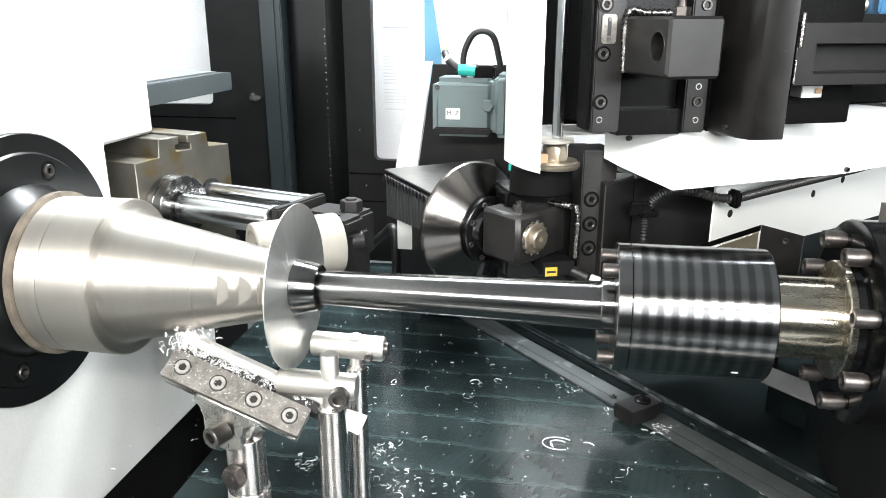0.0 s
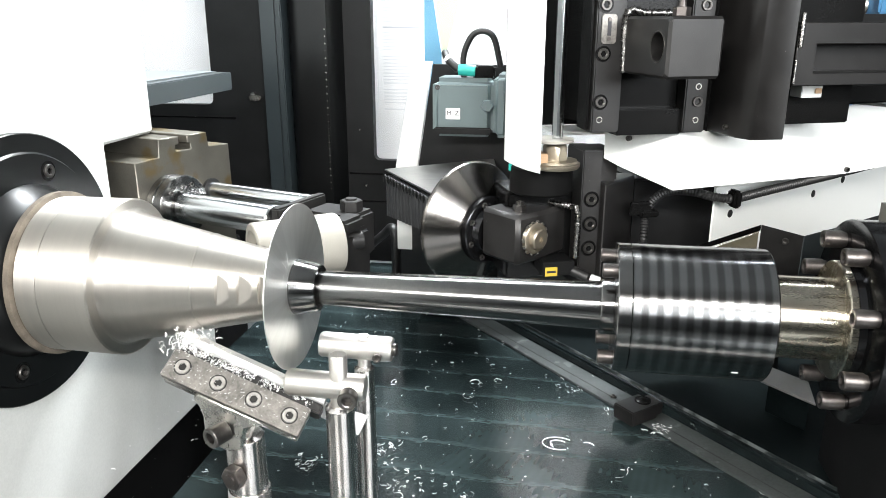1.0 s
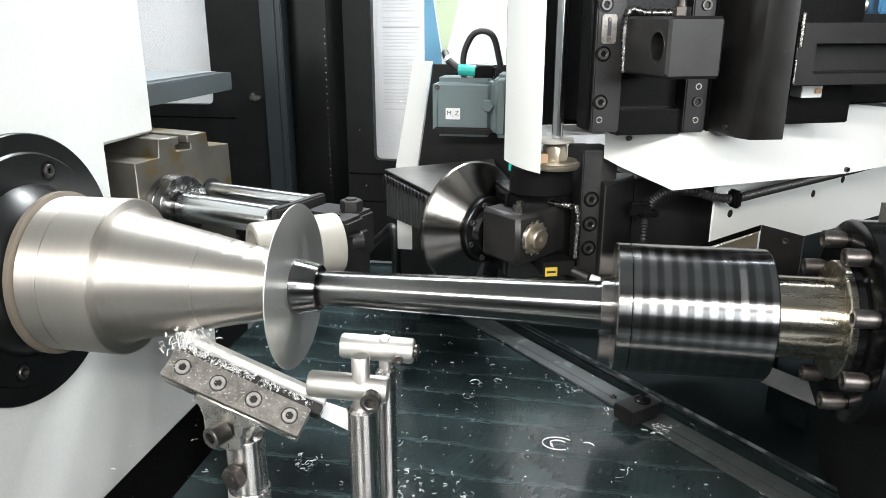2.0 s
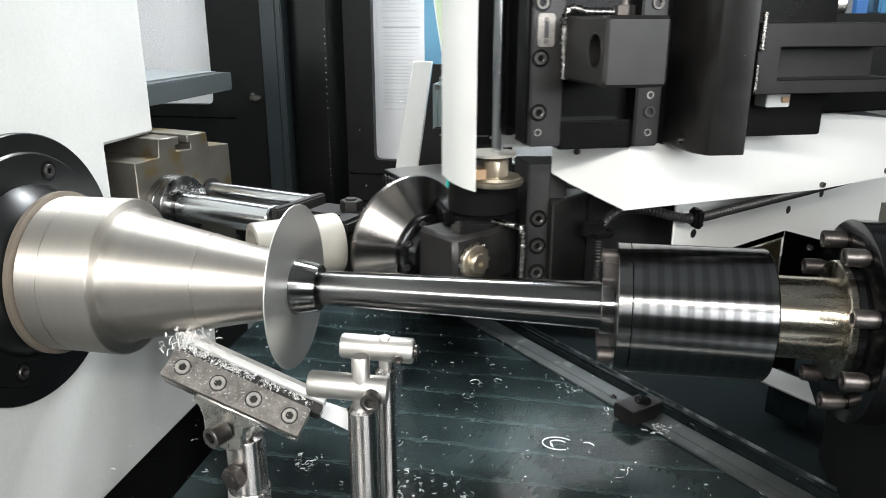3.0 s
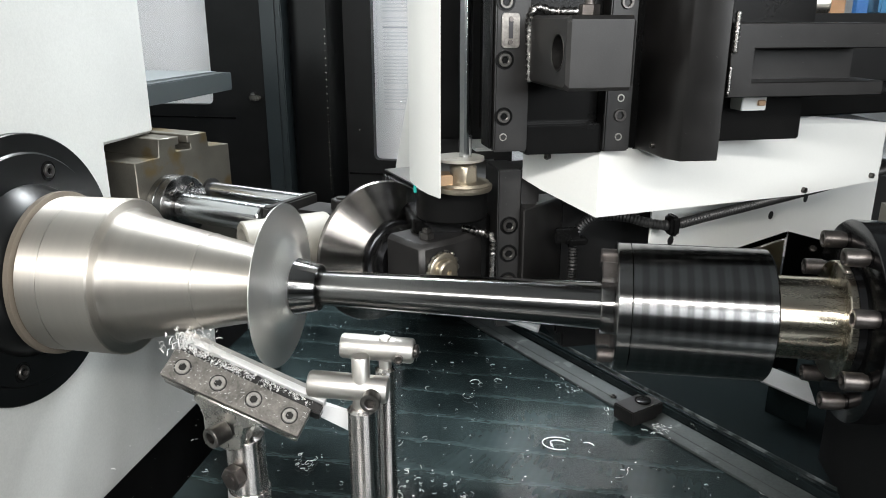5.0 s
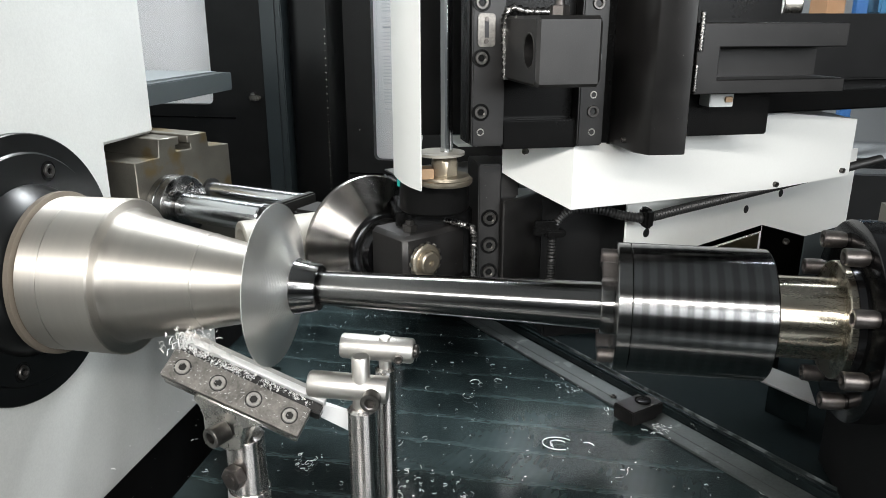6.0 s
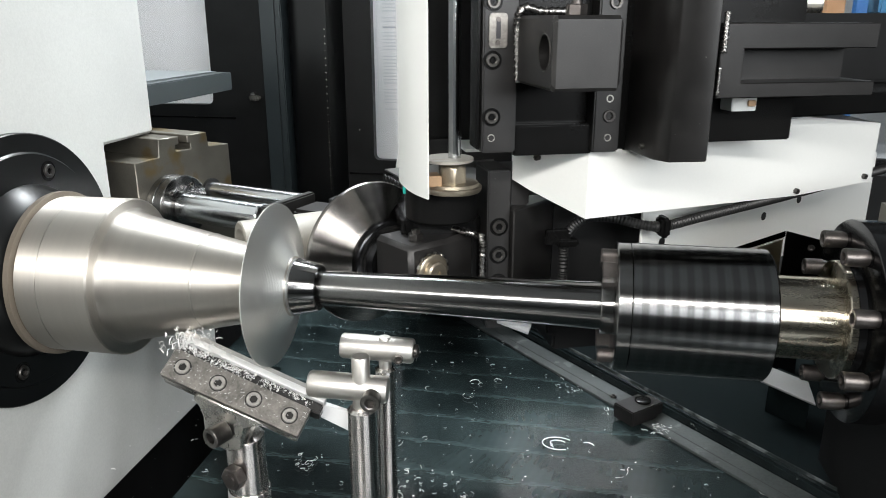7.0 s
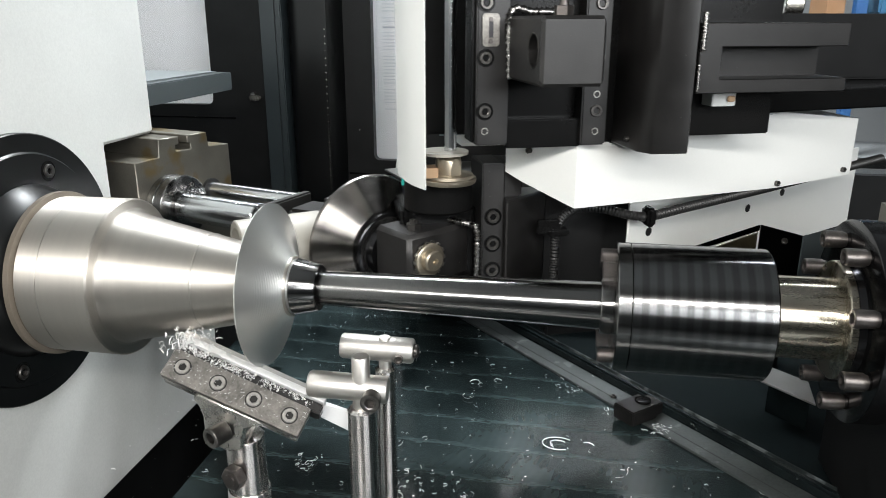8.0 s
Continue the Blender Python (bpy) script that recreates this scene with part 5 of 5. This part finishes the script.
def build_chips():
    rng = random.Random(5)
    bm = bmesh.new()
    for k in range(620):
        x, y = rng.uniform(-0.75, 0.5), rng.uniform(-0.25, 0.95)
        if y > 0.80 - 1.13 * (x + 0.2):
            continue
        s = rng.choice((0.002, 0.003, 0.003, 0.004, 0.005, 0.008))
        curl(bm, (x, y, TRAY + s * 0.35), s, rng)
    for cx, cy, spread, count in ((-0.29, 0.18, 0.018, 26), (-0.41, 0.115, 0.016, 22), (-0.25, 0.085, 0.030, 40), (0.194, 0.3285, 0.012, 26), (0.029, 0.465, 0.02, 10), (-0.15, 0.089, 0.02, 12), (-0.40, 0.30, 0.05, 18)):
        for k in range(count):
            curl(bm, (cx + rng.gauss(0, spread), cy + rng.gauss(0, spread), TRAY + 0.005), rng.uniform(0.004, 0.010), rng)
    for k in range(12):
        x, y = rng.uniform(-0.5, 0.15), rng.uniform(0.1, 0.75)
        curl(bm, (x, y, TRAY + 0.004), rng.uniform(0.015, 0.030), rng, 0.08)
    for r, turn in ((0.024, 4.2), (0.013, 3.0)):
        line = [(0.010 + r * 1.25 * math.cos(a * turn / 12 + 0.9), 0.2493 + r * 0.95 * math.sin(a * turn / 12 + 0.9), TRAY + 0.003 + 0.0004 * a) for a in range(13)]
        hank = tube_along(line, 0.0010, 6)
        me = bpy.data.meshes.new("strand")
        hank.to_mesh(me)
        hank.free()
        bm.from_mesh(me)
        bpy.data.meshes.remove(me)
    ob = part("metal_chips", bm, CHIP)
    tagged(ob, "bright curled aluminium chips scattered on the tray", "metal chips", kind="stuff")
    bm = bmesh.new()
    for clump in range(75):
        f = rng.random() ** 1.3
        c = Vector((f * REST_LONG, 0.026 + rng.gauss(0, 0.005), 0.002 - 0.005 * f))
        r = rng.uniform(0.002, 0.0055) * (1.4 - 0.7 * f)
        for k in range(int(r * 3200)):
            p = REST_TILT @ (c + Vector((rng.gauss(0, r), rng.gauss(0, r * 0.8), abs(rng.gauss(0, r)))))
            curl(bm, p, rng.uniform(0.0020, 0.0050), rng, 2.0)
    for k in range(150):
        p = REST_TILT @ Vector((rng.gauss(0.020, 0.016), 0.036 + rng.gauss(0, 0.010), 0.010 + rng.gauss(0, 0.006)))
        curl(bm, p, rng.uniform(0.003, 0.008), rng, 2.0)
    for k in range(16):
        p = REST_TILT @ Vector((rng.gauss(-0.012, 0.007), 0.012 + rng.gauss(0, 0.009), 0.006 + rng.gauss(0, 0.004)))
        curl(bm, p, rng.uniform(0.006, 0.012), rng, 2.0)
    for k in range(170):
        p = REST_TILT @ Vector((rng.random() * REST_LONG, rng.uniform(-0.024, 0.015), 0.0112))
        curl(bm, p, rng.uniform(0.0012, 0.0030), rng, 0.3)
    ob = part("metal_chips", bm, CHIP)
    tagged(ob, "heap of bright curled aluminium chips on the trimming tool", "metal chips", kind="stuff")


build_chips()

# ---- what moves ----
SPIN_START, FULL = 1.18, 2.32        # the spindle starts, and reaches full speed
STEP = 72.0                         # degrees of turn in each thirtieth of a second at full speed

CARRIAGE = [(0.0, 0, 0), (2.30, 0, 0), (2.55, -0.020, -0.036), (2.80, -0.0570, -0.0985), (2.90, -0.0712, -0.1215), (3.00, -0.0840, -0.1450),
            (3.10, -0.0982, -0.1697), (3.20, -0.1073, -0.1870), (3.30, -0.1150, -0.1990), (3.40, -0.1190, -0.2055), (3.50, -0.1212, -0.2072),
            (3.60, -0.1250, -0.2072), (3.70, -0.1290, -0.2060), (3.80, -0.1345, -0.2000), (3.90, -0.1395, -0.1900), (4.00, -0.1430, -0.1818),
            (4.10, -0.1458, -0.1760), (4.20, -0.1466, -0.1700), (4.30, -0.1458, -0.1630), (4.40, -0.1435, -0.1550), (4.50, -0.1400, -0.1470),
            (4.60, -0.1365, -0.1430), (4.70, -0.1338, -0.1420), (4.90, -0.1275, -0.1720), (5.10, -0.1245, -0.2050), (5.20, -0.1250, -0.2072), (5.35, -0.1325, -0.2052),
            (5.60, -0.1459, -0.1879), (5.80, -0.1555, -0.1680), (5.90, -0.1585, -0.1600), (6.00, -0.1590, -0.1545), (6.10, -0.1570, -0.1530),
            (6.20, -0.1525, -0.1545), (6.30, -0.1463, -0.1600), (6.40, -0.1391, -0.1700), (6.50, -0.1325, -0.1830), (6.60, -0.1267, -0.1990),
            (6.70, -0.1253, -0.2065), (6.80, -0.1280, -0.2078), (6.90, -0.1335, -0.2060), (7.00, -0.1395, -0.2020), (7.10, -0.1460, -0.1965),
            (7.20, -0.1522, -0.1889), (7.30, -0.1575, -0.1810), (7.40, -0.1615, -0.1735), (7.50, -0.1645, -0.1665), (7.60, -0.1675, -0.1610),
            (7.70, -0.1690, -0.1570), (7.80, -0.1680, -0.1535), (7.90, -0.1625, -0.1490), (8.00, -0.1544, -0.1461)]

# seconds, how far the rim has gone back, how far from the cup the bend has reached, how late it sets in, and the groove pressed into the middle
FLARE = [(0.0, 0.0, 0.010, 1.0, 0.0), (3.5, 0.0, 0.030, 1.8, 0.0), (3.7, 0.0020, 0.030, 1.8, 0.002), (4.0, 0.0070, 0.032, 1.8, 0.0055), (4.2, 0.0105, 0.034, 1.7, 0.006), (4.5, 0.0165, 0.037, 1.6, 0.0055), (4.7, 0.0205, 0.039, 1.5, 0.004),
         (5.1, 0.0210, 0.037, 1.4, 0.0035), (5.5, 0.0240, 0.034, 1.3, 0.003), (5.9, 0.0295, 0.038, 1.25, 0.002), (6.2, 0.0315, 0.040, 1.2, 0.001), (6.7, 0.0315, 0.038, 1.2, 0.001), (7.1, 0.0315, 0.033, 1.15, 0.001), (7.5, 0.0325, 0.034, 1.1, 0.0005),
         (7.8, 0.0360, 0.037, 1.1, 0.0), (8.0, 0.0395, 0.039, 1.1, 0.0)]


def turn_at(t, start, full, step):
    """Degrees turned by the time t, with an even run-up from start to full."""
    rate = step * FPS
    if t <= start:
        return 0.0
    if t < full:
        return rate * (t - start) ** 2 / (2 * (full - start))
    return rate * ((full - start) / 2 + t - full)


def motions():
    times = [0.0, SPIN_START] + [k / FPS for k in range(1, 8 * FPS + 1) if k / FPS > SPIN_START + 0.01]
    for ob in (mandrel, blank, tail_spindle):
        base = ob.matrix_world.translation.copy()
        walk(ob, [(t, Matrix.Translation(base) @ pose(0, 0, 0, turn_at(t, SPIN_START, FULL, STEP))) for t in times])
    for ob, rm, a in plates:
        rows = []
        for t, depth, reach, late, groove in FLARE:
            k = 1 - math.exp(-((R_OUT - R_IN) / reach) ** late)
            q = (rm - R_IN) / reach
            s = depth * (1 - math.exp(-q ** late)) / k
            slope = depth * late * q ** (late - 1) * math.exp(-q ** late) / (reach * k)
            g = (rm - 0.072) / 0.020
            s += groove * math.exp(-g * g)
            slope -= groove * 2 * g / 0.020 * math.exp(-g * g)
            m = pose(0, 0, 0, -math.degrees(a)) @ Matrix.Translation((-s, 0, rm)) @ pose(0, 0, 0, 0, -math.degrees(math.atan(slope)), 0)
            rows.append((t, m))
        walk(ob, rows)
    walk(carriage, [(t, Matrix.Translation((x, y, 0)) @ REST) for t, x, y in CARRIAGE])
    walk(cross_cover, [(t, Matrix.Translation((0.55 * (0.693 * x - 0.72 * y), -0.58 * (0.693 * x - 0.72 * y), 0))) for t, x, y in CARRIAGE])
    times = [0.0, 3.45] + [k / FPS for k in range(1, 8 * FPS + 1) if k / FPS > 3.46]
    walk(roller, [(t, ROLLER_POSE @ pose(0, 0, 0, -turn_at(t, 3.45, 3.7, STEP))) for t in times])
    for ob, x, y in ((support_near, -0.304, -0.05), (support_far, -0.291, 0.030)):
        walk(ob, [(t, Matrix.Translation((x + dx, y, 0))) for t, dx in ((0, 0), (0.6, 0), (0.8, 0.0035), (1.0, 0.0120), (1.2, 0.0245), (1.4, 0.0390), (1.5, 0.0430), (1.6, 0.0435), (8, 0.0435))])
    o = back_roller.matrix_world.copy()
    walk(back_roller, [(t, o @ Matrix.Translation((dx, 0, 0))) for t, dx in ((0, 0), (3.6, 0), (4.0, -0.003), (4.5, -0.0115), (4.8, -0.017), (6.0, -0.0225), (6.5, -0.0235), (7.5, -0.024), (7.8, -0.028), (8.0, -0.033))])


motions()
